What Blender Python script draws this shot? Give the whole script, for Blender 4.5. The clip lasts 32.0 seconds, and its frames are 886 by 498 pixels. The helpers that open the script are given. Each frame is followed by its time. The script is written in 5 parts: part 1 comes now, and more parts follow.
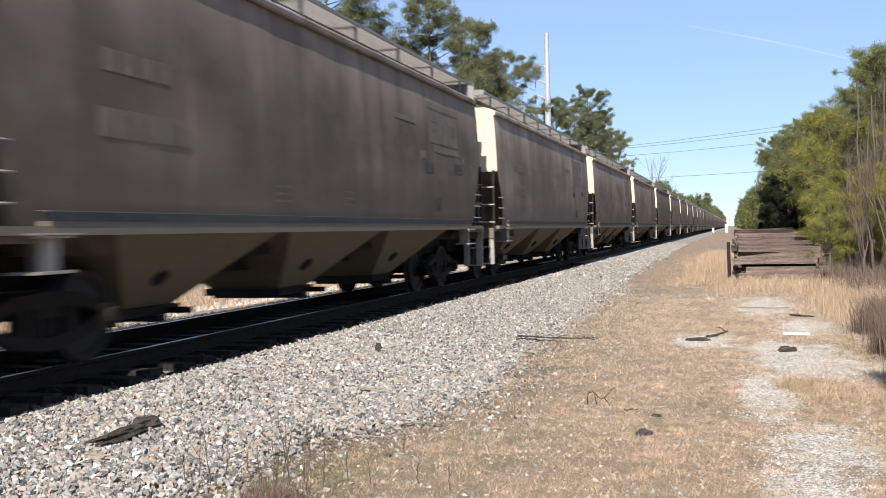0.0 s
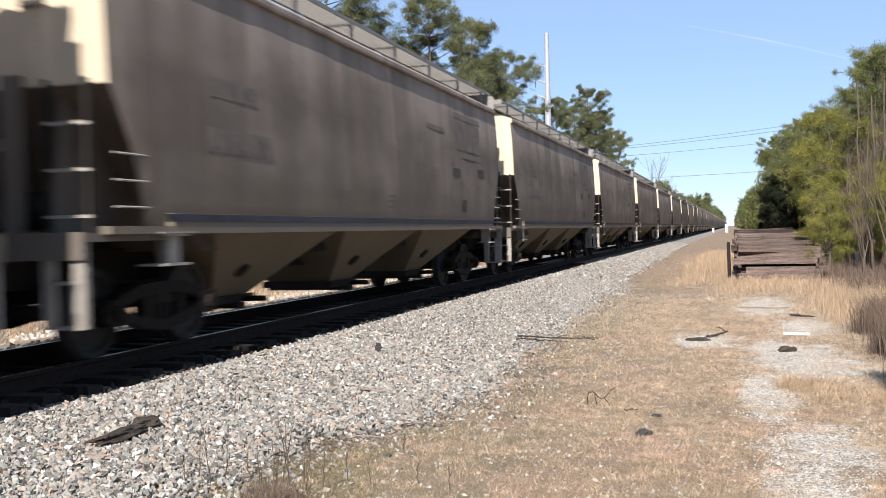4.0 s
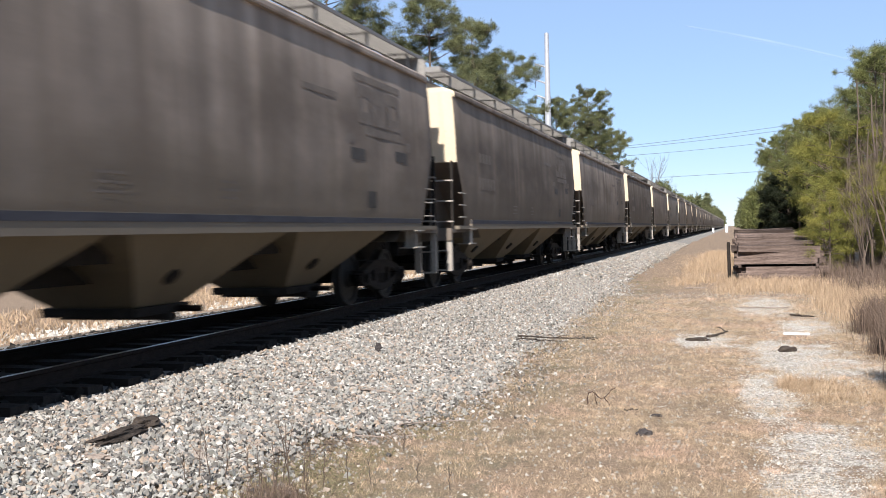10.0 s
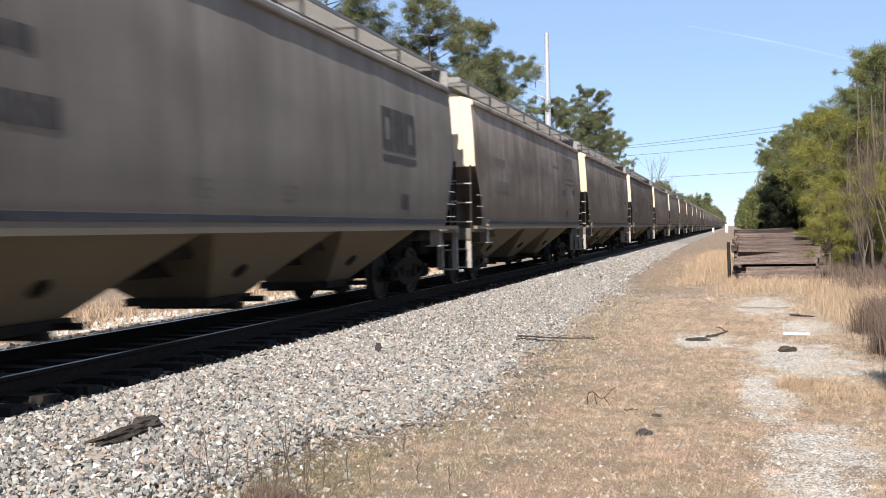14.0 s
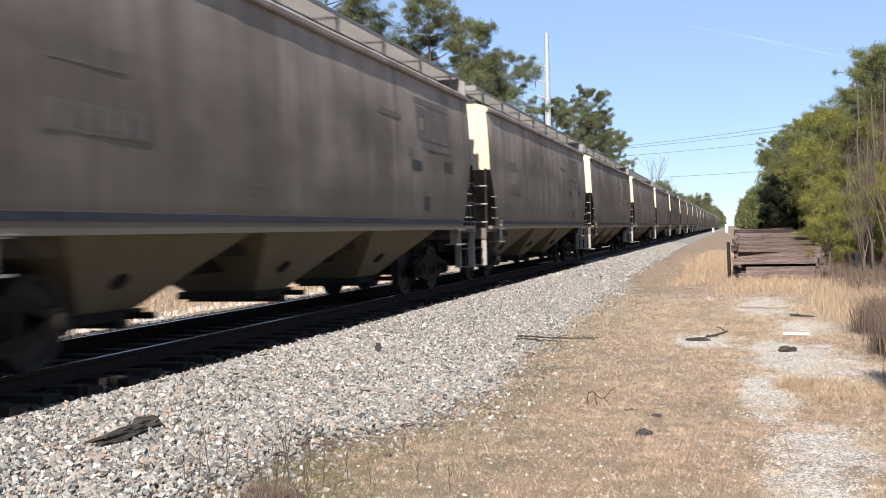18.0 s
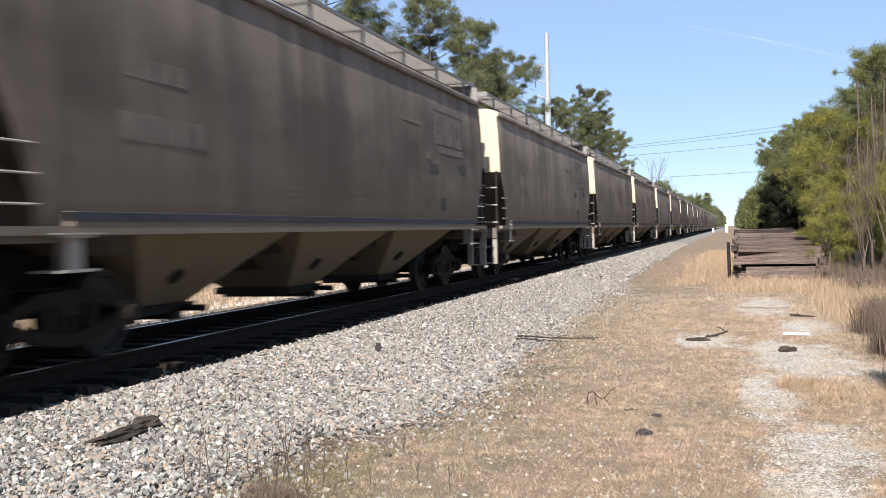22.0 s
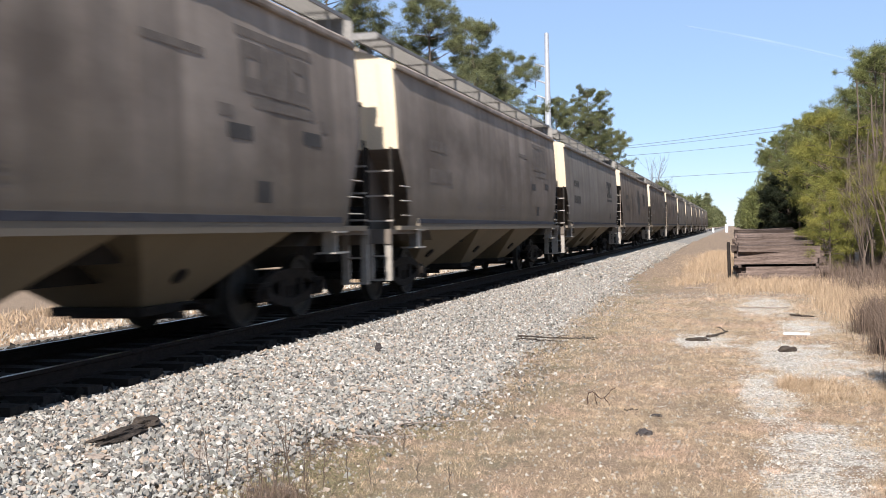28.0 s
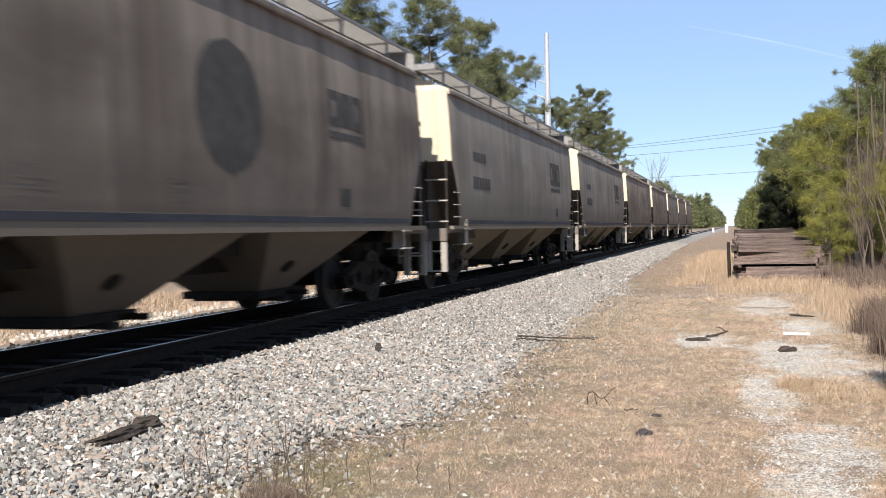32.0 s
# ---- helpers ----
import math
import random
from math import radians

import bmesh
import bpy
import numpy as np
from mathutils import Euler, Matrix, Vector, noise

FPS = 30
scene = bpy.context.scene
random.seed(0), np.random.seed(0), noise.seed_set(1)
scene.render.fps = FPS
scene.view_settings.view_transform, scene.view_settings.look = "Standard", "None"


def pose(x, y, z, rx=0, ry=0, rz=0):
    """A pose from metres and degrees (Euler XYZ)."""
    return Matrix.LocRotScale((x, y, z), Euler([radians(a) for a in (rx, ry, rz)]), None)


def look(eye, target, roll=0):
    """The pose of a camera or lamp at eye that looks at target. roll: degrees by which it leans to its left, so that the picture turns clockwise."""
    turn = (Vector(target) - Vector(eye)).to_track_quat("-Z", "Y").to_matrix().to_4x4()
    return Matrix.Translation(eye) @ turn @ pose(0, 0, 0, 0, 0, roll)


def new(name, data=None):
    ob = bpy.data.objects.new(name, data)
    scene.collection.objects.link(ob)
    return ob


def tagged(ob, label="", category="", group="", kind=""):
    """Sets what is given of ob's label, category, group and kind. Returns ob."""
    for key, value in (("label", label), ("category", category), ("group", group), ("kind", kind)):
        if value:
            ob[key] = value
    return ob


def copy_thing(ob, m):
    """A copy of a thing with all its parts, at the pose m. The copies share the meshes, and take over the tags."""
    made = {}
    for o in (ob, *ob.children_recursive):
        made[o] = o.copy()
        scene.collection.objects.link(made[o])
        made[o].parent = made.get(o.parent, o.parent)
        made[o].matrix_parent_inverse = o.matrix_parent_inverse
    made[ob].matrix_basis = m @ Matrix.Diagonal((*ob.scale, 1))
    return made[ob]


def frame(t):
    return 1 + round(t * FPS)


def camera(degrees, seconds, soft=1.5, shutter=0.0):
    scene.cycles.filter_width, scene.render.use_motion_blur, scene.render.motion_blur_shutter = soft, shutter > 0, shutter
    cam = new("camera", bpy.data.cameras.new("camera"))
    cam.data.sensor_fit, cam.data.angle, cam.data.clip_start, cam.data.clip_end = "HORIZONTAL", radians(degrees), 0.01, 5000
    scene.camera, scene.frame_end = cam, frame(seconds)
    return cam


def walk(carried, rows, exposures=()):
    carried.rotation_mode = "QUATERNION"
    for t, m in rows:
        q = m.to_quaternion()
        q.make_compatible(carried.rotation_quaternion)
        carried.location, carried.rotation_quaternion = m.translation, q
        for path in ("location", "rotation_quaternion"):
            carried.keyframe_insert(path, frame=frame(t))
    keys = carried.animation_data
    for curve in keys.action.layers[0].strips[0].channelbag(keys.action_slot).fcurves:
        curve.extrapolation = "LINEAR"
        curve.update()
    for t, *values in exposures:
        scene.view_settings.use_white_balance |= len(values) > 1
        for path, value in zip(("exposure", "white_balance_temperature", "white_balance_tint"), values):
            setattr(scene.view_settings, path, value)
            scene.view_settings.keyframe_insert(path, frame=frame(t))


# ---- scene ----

# ---------- camera: stands still on a tripod beside the track ----------
RAIL_Z = 0.477           # top of rail above the grass
TRACK_X = -7.0           # centre line of the track
EYE = Vector((0, 0, 1.68))
cam = camera(47.9, 32.0, soft=0.9, shutter=0.28)
VIEW = look(EYE, EYE + Vector((-0.27995, 0.95985, -0.01740)), -1.26)
walk(cam, [(0, VIEW), (32, VIEW)], [(0, 1.0, 6350, 13), (32, 1.0, 6350, 13)])

# ---------- light ----------
SUN_EL, SUN_AZ = 39.0, 5.6      # degrees; azimuth from straight behind the camera (-Y) towards +X
sun_dir = Vector((math.sin(radians(SUN_AZ)) * math.cos(radians(SUN_EL)),
                  -math.cos(radians(SUN_AZ)) * math.cos(radians(SUN_EL)), math.sin(radians(SUN_EL))))
world = bpy.data.worlds.new("sky")
scene.world = world
world.use_nodes = True
wn = world.node_tree
sky = wn.nodes.new("ShaderNodeTexSky")
sky.sky_type, sky.sun_disc = "NISHITA", False
sky.sun_elevation = radians(SUN_EL)
sky.sun_rotation = math.atan2(sun_dir.x, sun_dir.y)
sky.air_density, sky.dust_density, sky.ozone_density = 0.85, 0.0, 4.0
haze = wn.nodes.new("ShaderNodeMix")       # thin even haze over the clear sky
haze.data_type = "RGBA"
haze.inputs[0].default_value = 0.48
haze.inputs[7].default_value = (4.3, 5.95, 8.5, 1)
wn.links.new(sky.outputs[0], haze.inputs[6])
wn.links.new(haze.outputs[2], wn.nodes["Background"].inputs[0])
wn.nodes["Background"].inputs[1].default_value = 0.064
sun = new("sun", bpy.data.lights.new("sun", "SUN"))
sun.data.energy, sun.data.angle, sun.data.color = 4.3, radians(0.53), (1.0, 0.95, 0.87)
sun.matrix_world = look(sun_dir * 100, (0, 0, 0))


# ---------- material helpers ----------
def material(name):
    m = bpy.data.materials.new(name)
    m.use_nodes = True
    return m, m.node_tree, m.node_tree.nodes["Principled BSDF"]


def ramp_of(nt, fac, stops):
    r = nt.nodes.new("ShaderNodeValToRGB")
    el = r.color_ramp.elements
    while len(el) < len(stops):
        el.new(0.5)
    for e, (p, c) in zip(el, stops):
        e.position, e.color = p, (*c, 1)
    nt.links.new(fac, r.inputs[0])
    return r.outputs[0]


def noise_of(nt, scale, detail=4, rough=0.6, stretch=None, coords="Object"):
    tc = nt.nodes.new("ShaderNodeTexCoord")
    n = nt.nodes.new("ShaderNodeTexNoise")
    n.inputs["Scale"].default_value, n.inputs["Detail"].default_value, n.inputs["Roughness"].default_value = scale, detail, rough
    out = tc.outputs[coords]
    if stretch:
        mp = nt.nodes.new("ShaderNodeMapping")
        mp.inputs["Scale"].default_value = stretch
        nt.links.new(out, mp.inputs[0])
        out = mp.outputs[0]
    nt.links.new(out, n.inputs["Vector"])
    return n.outputs["Fac"]


def mix_of(nt, fac, a, b, mode="MIX"):
    m = nt.nodes.new("ShaderNodeMix")
    m.data_type, m.blend_type = "RGBA", mode
    for sock, v in ((m.inputs[0], fac), (m.inputs[6], a), (m.inputs[7], b)):
        if isinstance(v, (int, float)):
            sock.default_value = v
        elif isinstance(v, tuple):
            sock.default_value = (*v, 1)
        else:
            nt.links.new(v, sock)
    return m.outputs[2]


def bump_of(nt, bsdf, height, strength, distance=0.02):
    b = nt.nodes.new("ShaderNodeBump")
    b.inputs["Strength"].default_value, b.inputs["Distance"].default_value = strength, distance
    nt.links.new(height, b.inputs["Height"])
    nt.links.new(b.outputs[0], bsdf.inputs["Normal"])


def plain(name, dark, light, scale=8.0, rough=0.8, metal=0.0, bump=0.2, stretch=None, island=0.0, each=0.0):
    """Two colours mixed by a coarse and a fine noise; island and each vary it by piece."""
    m, nt, b = material(name)
    coarse, fine = noise_of(nt, scale, 3, 0.6, stretch), noise_of(nt, scale * 9, 4, 0.7, stretch)
    fac = nt.nodes.new("ShaderNodeMath")
    fac.operation = "MULTIPLY_ADD"
    nt.links.new(fine, fac.inputs[0])
    fac.inputs[1].default_value = 0.5
    half = nt.nodes.new("ShaderNodeMath")
    half.operation = "MULTIPLY"
    nt.links.new(coarse, half.inputs[0])
    half.inputs[1].default_value = 0.5
    nt.links.new(half.outputs[0], fac.inputs[2])
    col = ramp_of(nt, fac.outputs[0], [(0.33, dark), (0.67, light)])
    for amount, node, sock in ((island, "ShaderNodeNewGeometry", "Random Per Island"), (each, "ShaderNodeObjectInfo", "Random")):
        if amount:
            g = nt.nodes.new(node)
            tone = ramp_of(nt, g.outputs[sock], [(0.0, (1 - amount,) * 3), (1.0, (1 + amount,) * 3)])
            col = mix_of(nt, 1.0, col, tone, "MULTIPLY")
    nt.links.new(col, b.inputs["Base Color"])
    b.inputs["Roughness"].default_value, b.inputs["Metallic"].default_value = rough, metal
    if rough > 0.65 and not metal:
        b.inputs["Specular IOR Level"].default_value = 0.15
    if bump:
        bump_of(nt, b, fine, bump)
    return m


def car_paint(name, base, grime, rust, dust, streak=0.5, start=0.42, cover=0.55):
    """Weathered freight-car paint: road dust splashed up from below, rain streaks down the sides, rust specks, a top
    lightened as by skylight; no two cars alike.
    """
    m, nt, b = material(name)
    info = nt.nodes.new("ShaderNodeObjectInfo")
    tone = ramp_of(nt, info.outputs["Random"], [(0.0, (0.90, 0.89, 0.88)), (1.0, (1.08, 1.07, 1.06))])
    tc = nt.nodes.new("ShaderNodeTexCoord")
    push = nt.nodes.new("ShaderNodeVectorMath")
    push.operation = "MULTIPLY_ADD"
    nt.links.new(info.outputs["Random"], push.inputs[0])
    push.inputs[1].default_value = (31.0, 57.0, 0.0)
    nt.links.new(tc.outputs["Object"], push.inputs[2])

    def field(stretch, detail, rough):
        mp = nt.nodes.new("ShaderNodeMapping")
        mp.inputs["Scale"].default_value = stretch
        n = nt.nodes.new("ShaderNodeTexNoise")
        n.inputs["Scale"].default_value, n.inputs["Detail"].default_value, n.inputs["Roughness"].default_value = 1.0, detail, rough
        nt.links.new(push.outputs[0], mp.inputs[0])
        nt.links.new(mp.outputs[0], n.inputs["Vector"])
        return n.outputs["Fac"]

    runs, broad, fine = field((0.6, 1.7, 0.10), 4, 0.55), field((0.5, 0.42, 0.75), 4, 0.6), field((38, 38, 38), 4, 0.7)
    col = mix_of(nt, 1.0, base, tone, "MULTIPLY")
    col = mix_of(nt, ramp_of(nt, runs, [(0.42, (0, 0, 0)), (0.64, (streak,) * 3)]), col, grime)
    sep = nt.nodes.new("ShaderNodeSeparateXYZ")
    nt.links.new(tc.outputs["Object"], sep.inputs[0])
    # grime thinned with height: paints skylight on the top, shade lower down
    height_shade = nt.nodes.new("ShaderNodeMapRange")
    height_shade.inputs["From Min"].default_value, height_shade.inputs["From Max"].default_value = 2.9, 4.0
    height_shade.inputs["To Min"].default_value, height_shade.inputs["To Max"].default_value = 0.15, -0.28
    nt.links.new(sep.outputs[2], height_shade.inputs["Value"])
    # patchy grime, shifted by the painted height shading
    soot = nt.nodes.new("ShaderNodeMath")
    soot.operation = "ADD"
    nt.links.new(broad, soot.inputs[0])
    nt.links.new(height_shade.outputs[0], soot.inputs[1])
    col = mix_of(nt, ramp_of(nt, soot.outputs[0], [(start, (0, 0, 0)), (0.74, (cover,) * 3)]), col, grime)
    wash = ramp_of(nt, field((0.6, 2.6, 0.16), 5, 0.6), [(0.55, (1, 1, 1)), (0.72, (1.3, 1.28, 1.25))])
    col = mix_of(nt, 1.0, col, wash, "MULTIPLY")
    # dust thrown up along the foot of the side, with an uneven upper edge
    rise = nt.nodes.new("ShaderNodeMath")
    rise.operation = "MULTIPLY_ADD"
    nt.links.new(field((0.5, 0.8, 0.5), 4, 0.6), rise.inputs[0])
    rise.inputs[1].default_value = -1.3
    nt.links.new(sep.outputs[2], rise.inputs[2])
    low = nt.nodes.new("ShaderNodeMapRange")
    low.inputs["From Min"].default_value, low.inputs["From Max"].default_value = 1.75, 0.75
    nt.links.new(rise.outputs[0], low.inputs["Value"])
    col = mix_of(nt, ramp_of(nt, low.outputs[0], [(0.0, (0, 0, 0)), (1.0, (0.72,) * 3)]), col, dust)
    col = mix_of(nt, ramp_of(nt, field((7, 7, 7), 6, 0.75), [(0.66, (0, 0, 0)), (0.72, (0.6,) * 3)]), col, rust)
    col = mix_of(nt, 1.0, col, ramp_of(nt, fine, [(0.3, (0.92,) * 3), (0.7, (1.05,) * 3)]), "MULTIPLY")
    nt.links.new(col, b.inputs["Base Color"])
    b.inputs["Roughness"].default_value = 0.75
    b.inputs["Specular IOR Level"].default_value = 0.1
    bump_of(nt, b, broad, 0.12, 0.05)
    return m


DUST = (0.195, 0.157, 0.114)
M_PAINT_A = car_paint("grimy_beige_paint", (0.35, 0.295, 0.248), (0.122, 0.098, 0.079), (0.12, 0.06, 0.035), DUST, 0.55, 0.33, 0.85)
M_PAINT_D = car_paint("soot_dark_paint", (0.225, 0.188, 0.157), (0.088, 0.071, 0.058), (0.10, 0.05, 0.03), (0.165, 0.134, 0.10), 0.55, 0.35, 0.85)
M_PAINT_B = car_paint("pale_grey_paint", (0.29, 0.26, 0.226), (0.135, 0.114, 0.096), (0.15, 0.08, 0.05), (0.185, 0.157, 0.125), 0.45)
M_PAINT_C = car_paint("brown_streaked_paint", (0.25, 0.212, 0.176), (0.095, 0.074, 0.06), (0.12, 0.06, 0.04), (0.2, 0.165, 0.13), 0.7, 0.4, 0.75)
# dirt-brown hopper paint, darkened further for the shade below the sill
M_BAY = car_paint("dirt_and_shade_hopper_paint", (0.205, 0.164, 0.11), (0.085, 0.067, 0.047), (0.08, 0.045, 0.03), (0.20, 0.162, 0.11), 0.55)
M_DARK_PAINT = car_paint("dark_brown_end_paint", (0.20, 0.165, 0.14), (0.10, 0.082, 0.07), (0.08, 0.045, 0.03), (0.16, 0.135, 0.11), 0.5)
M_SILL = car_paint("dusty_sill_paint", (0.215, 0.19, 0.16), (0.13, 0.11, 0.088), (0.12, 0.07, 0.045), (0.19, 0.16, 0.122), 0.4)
# same paint as the sides, lightened in colour to look sunlit
M_END = car_paint("sunlit_cream_end_paint", (0.62, 0.53, 0.395), (0.53, 0.44, 0.315), (0.25, 0.14, 0.08), (0.55, 0.46, 0.33), 0.3)
M_MARK = plain("faded_marking", (0.045, 0.041, 0.038), (0.105, 0.094, 0.085), 6, 0.7)
M_MARK_FADED = plain("very_faded_marking", (0.115, 0.095, 0.08), (0.22, 0.183, 0.15), 4, 0.7)
M_BLUE = plain("blue_stripe", (0.034, 0.035, 0.045), (0.07, 0.07, 0.08), 2, 0.75, 0, 0.1, (1, 0.4, 1))
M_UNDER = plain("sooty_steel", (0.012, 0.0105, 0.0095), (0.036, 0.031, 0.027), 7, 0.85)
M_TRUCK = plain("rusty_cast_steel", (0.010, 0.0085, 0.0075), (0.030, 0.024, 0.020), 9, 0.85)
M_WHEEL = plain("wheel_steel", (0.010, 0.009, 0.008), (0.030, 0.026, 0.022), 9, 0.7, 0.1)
M_GRATE = plain("galvanised_grating", (0.17, 0.16, 0.147), (0.28, 0.265, 0.245), 12, 0.6, 0.15)
M_STEP = plain("pale_step_paint", (0.24, 0.212, 0.18), (0.40, 0.36, 0.31), 10, 0.6)
M_RAIL = plain("rail_side_rust", (0.014, 0.010, 0.008), (0.036, 0.025, 0.02), 14, 0.8)
M_RAILTOP = plain("polished_rail", (0.36, 0.355, 0.35), (0.5, 0.495, 0.49), 20, 0.3, 1.0, 0.02)
M_TIE = plain("creosoted_wood", (0.015, 0.012, 0.010), (0.048, 0.039, 0.033), 6, 0.9, 0, 0.5, (0.3, 3, 3), 0, 0.25)


# ---------- mesh helpers ----------
def box(bm, x0, x1, y0, y1, z0, z1):
    v = [bm.verts.new(p) for p in ((x0, y0, z0), (x1, y0, z0), (x1, y1, z0), (x0, y1, z0), (x0, y0, z1), (x1, y0, z1), (x1, y1, z1), (x0, y1, z1))]
    for f in ((3, 2, 1, 0), (4, 5, 6, 7), (0, 1, 5, 4), (1, 2, 6, 5), (2, 3, 7, 6), (3, 0, 4, 7)):
        bm.faces.new([v[i] for i in f])


def lattice(bm, xs, zs, solid, y0, y1):
    """A connected frame of flat bars: the cells of a grid for which solid(i, j) holds, drawn from y0 to y1; solid gives 1 or 2, the material plus one."""
    pts = {}

    def at(i, j, y):
        if (i, j, y) not in pts:
            pts[i, j, y] = bm.verts.new((xs[i], y, zs[j]))
        return pts[i, j, y]

    filled = {(i, j): solid(i, j) for i in range(len(xs) - 1) for j in range(len(zs) - 1) if solid(i, j)}
    for (i, j), kind in filled.items():
        ring = ((i, j), (i + 1, j), (i + 1, j + 1), (i, j + 1))
        made = [bm.faces.new([at(*p, y0) for p in ring]), bm.faces.new([at(*p, y1) for p in ring[::-1]])]
        for k, (di, dj) in enumerate(((0, -1), (1, 0), (0, 1), (-1, 0))):
            if (i + di, j + dj) not in filled:
                p, q = ring[k], ring[(k + 1) % 4]
                made.append(bm.faces.new((at(*p, y0), at(*p, y1), at(*q, y1), at(*q, y0))))
        for f in made:
            f.material_index = kind - 1


def bar(bm, a, b, r, n=6, r2=None):
    """A round bar from a to b."""
    a, b = Vector(a), Vector(b)
    q = (b - a).to_track_quat("Z", "Y").to_matrix()
    rings = []
    for p, rad in ((a, r), (b, r if r2 is None else r2)):
        rings.append([bm.verts.new(p + q @ Vector((rad * math.cos(2 * math.pi * i / n), rad * math.sin(2 * math.pi * i / n), 0))) for i in range(n)])
    for i in range(n):
        bm.faces.new((rings[0][i], rings[0][(i + 1) % n], rings[1][(i + 1) % n], rings[1][i]))
    bm.faces.new(rings[0][::-1])
    bm.faces.new(rings[1])


def tube(bm, pts, r, n=5, r2=None):
    """A round rod through points, tapering from r to r2."""
    pts = [Vector(p) for p in pts]
    rows = []
    for i, p in enumerate(pts):
        d = (pts[min(i + 1, len(pts) - 1)] - pts[max(i - 1, 0)]).normalized()
        u = d.cross(Vector((0.31, 0.2, 0.93))).normalized()
        w = d.cross(u)
        rad = r + ((r if r2 is None else r2) - r) * i / (len(pts) - 1)
        rows.append([p + rad * (math.cos(2 * math.pi * k / n) * u + math.sin(2 * math.pi * k / n) * w) for k in range(n + 1)])
    sheet(bm, rows)
    bmesh.ops.remove_doubles(bm, verts=bm.verts, dist=r * 0.02)


def lathe(bm, profile, n=28, axis="X", at=(0, 0, 0)):
    """A turned solid: profile of (along axis, radius)."""
    rings = []
    for h, r in profile:
        ring = []
        for i in range(n):
            a = 2 * math.pi * i / n
            p = (h, r * math.cos(a), r * math.sin(a)) if axis == "X" else (r * math.cos(a), r * math.sin(a), h)
            ring.append(bm.verts.new(Vector(at) + Vector(p)))
        rings.append(ring)
    for u, w in zip(rings, rings[1:]):
        for i in range(n):
            bm.faces.new((u[i], u[(i + 1) % n], w[(i + 1) % n], w[i]))
    bm.faces.new(rings[0][::-1])
    bm.faces.new(rings[-1])


def sheet(bm, rows):
    """A surface through rows of points."""
    vs = [[bm.verts.new(p) for p in r] for r in rows]
    for a, b in zip(vs, vs[1:]):
        for i in range(len(a) - 1):
            bm.faces.new((a[i], a[i + 1], b[i + 1], b[i]))
    return vs


def mesh_of(name, bm, mat, smooth=False):
    bmesh.ops.recalc_face_normals(bm, faces=bm.faces)
    me = bpy.data.meshes.new(name)
    bm.to_mesh(me)
    bm.free()
    me.materials.append(mat)
    if smooth:
        for p in me.polygons:
            p.use_smooth = True
        me.set_sharp_from_angle(angle=radians(35))
    return me


def part(name, bm, mat, parent, label="", at=None, smooth=False):
    """Links a bmesh (or a mesh) as one mesh object under a thing or a part."""
    me = bm if isinstance(bm, bpy.types.Mesh) else mesh_of(name, bm, mat, smooth)
    ob = new(name, me)
    ob.parent = parent
    if at is not None:
        ob.matrix_basis = at
    if label:
        ob["label"] = label
    return ob


def pydata(name, verts, faces, mat, label="", category="", kind="stuff", smooth=False):
    me = bpy.data.meshes.new(name)
    me.from_pydata(verts, [], faces)
    me.materials.append(mat)
    ob = new(name, me)
    return tagged(ob, label, category, "", kind)


def fast_mesh(name, verts, loops, per, mats):
    """A mesh from numpy arrays; all faces have the same number of corners."""
    me = bpy.data.meshes.new(name)
    n = len(loops) // per
    me.vertices.add(len(verts))
    me.vertices.foreach_set("co", np.asarray(verts, dtype=np.float32).ravel())
    me.loops.add(len(loops))
    me.loops.foreach_set("vertex_index", np.asarray(loops, dtype=np.int32))
    me.polygons.add(n)
    me.polygons.foreach_set("loop_start", np.arange(n, dtype=np.int32) * per)
    for m in mats:
        me.materials.append(m)
    me.update(calc_edges=True)
    return me


def tri_mesh(name, v, mat):
    return fast_mesh(name, v, np.arange(len(v)), 3, [mat])


# ---------- ground, track bed, rails ----------
def ground_height(x, y):
    """Level of the soil: flat, with the track bed raised under the ballast."""
    u = x - TRACK_X
    if u >= 0:
        bed = np.clip((3.9 - u) / 2.0, 0, 1)
    else:
        bed = np.clip((4.6 + u) / 2.2, 0, 1)
    return 0.21 * bed


def soil(x, y):
    """Relief of the soil at one grid point."""
    near = abs(x) < 14 and -4 < y < 60
    bump = 0.03 * noise.noise((x * 0.5, y * 0.5, 0)) + 0.014 * noise.noise((x * 1.7, y * 1.7, 3)) if near else 0
    return float(ground_height(x, y)) + bump


SOIL = np.array([[soil(-14 + 0.5 * i, 1 + 0.5 * j) for i in range(41)] for j in range(70)])


def lay(x, y):
    """Height of the soil under points, between the grid points."""
    fx, fy = np.clip((x + 14) * 2, 0, 39.99), np.clip((y - 1) * 2, 0, 68.99)
    i, j = fx.astype(int), fy.astype(int)
    a, b = fx - i, fy - j
    z = (SOIL[j, i] * (1 - a) + SOIL[j, i + 1] * a) * (1 - b) + (SOIL[j + 1, i] * (1 - a) + SOIL[j + 1, i + 1] * a) * b
    return np.where((y < 35.5) & (np.abs(x) < 6), z, 0.01)


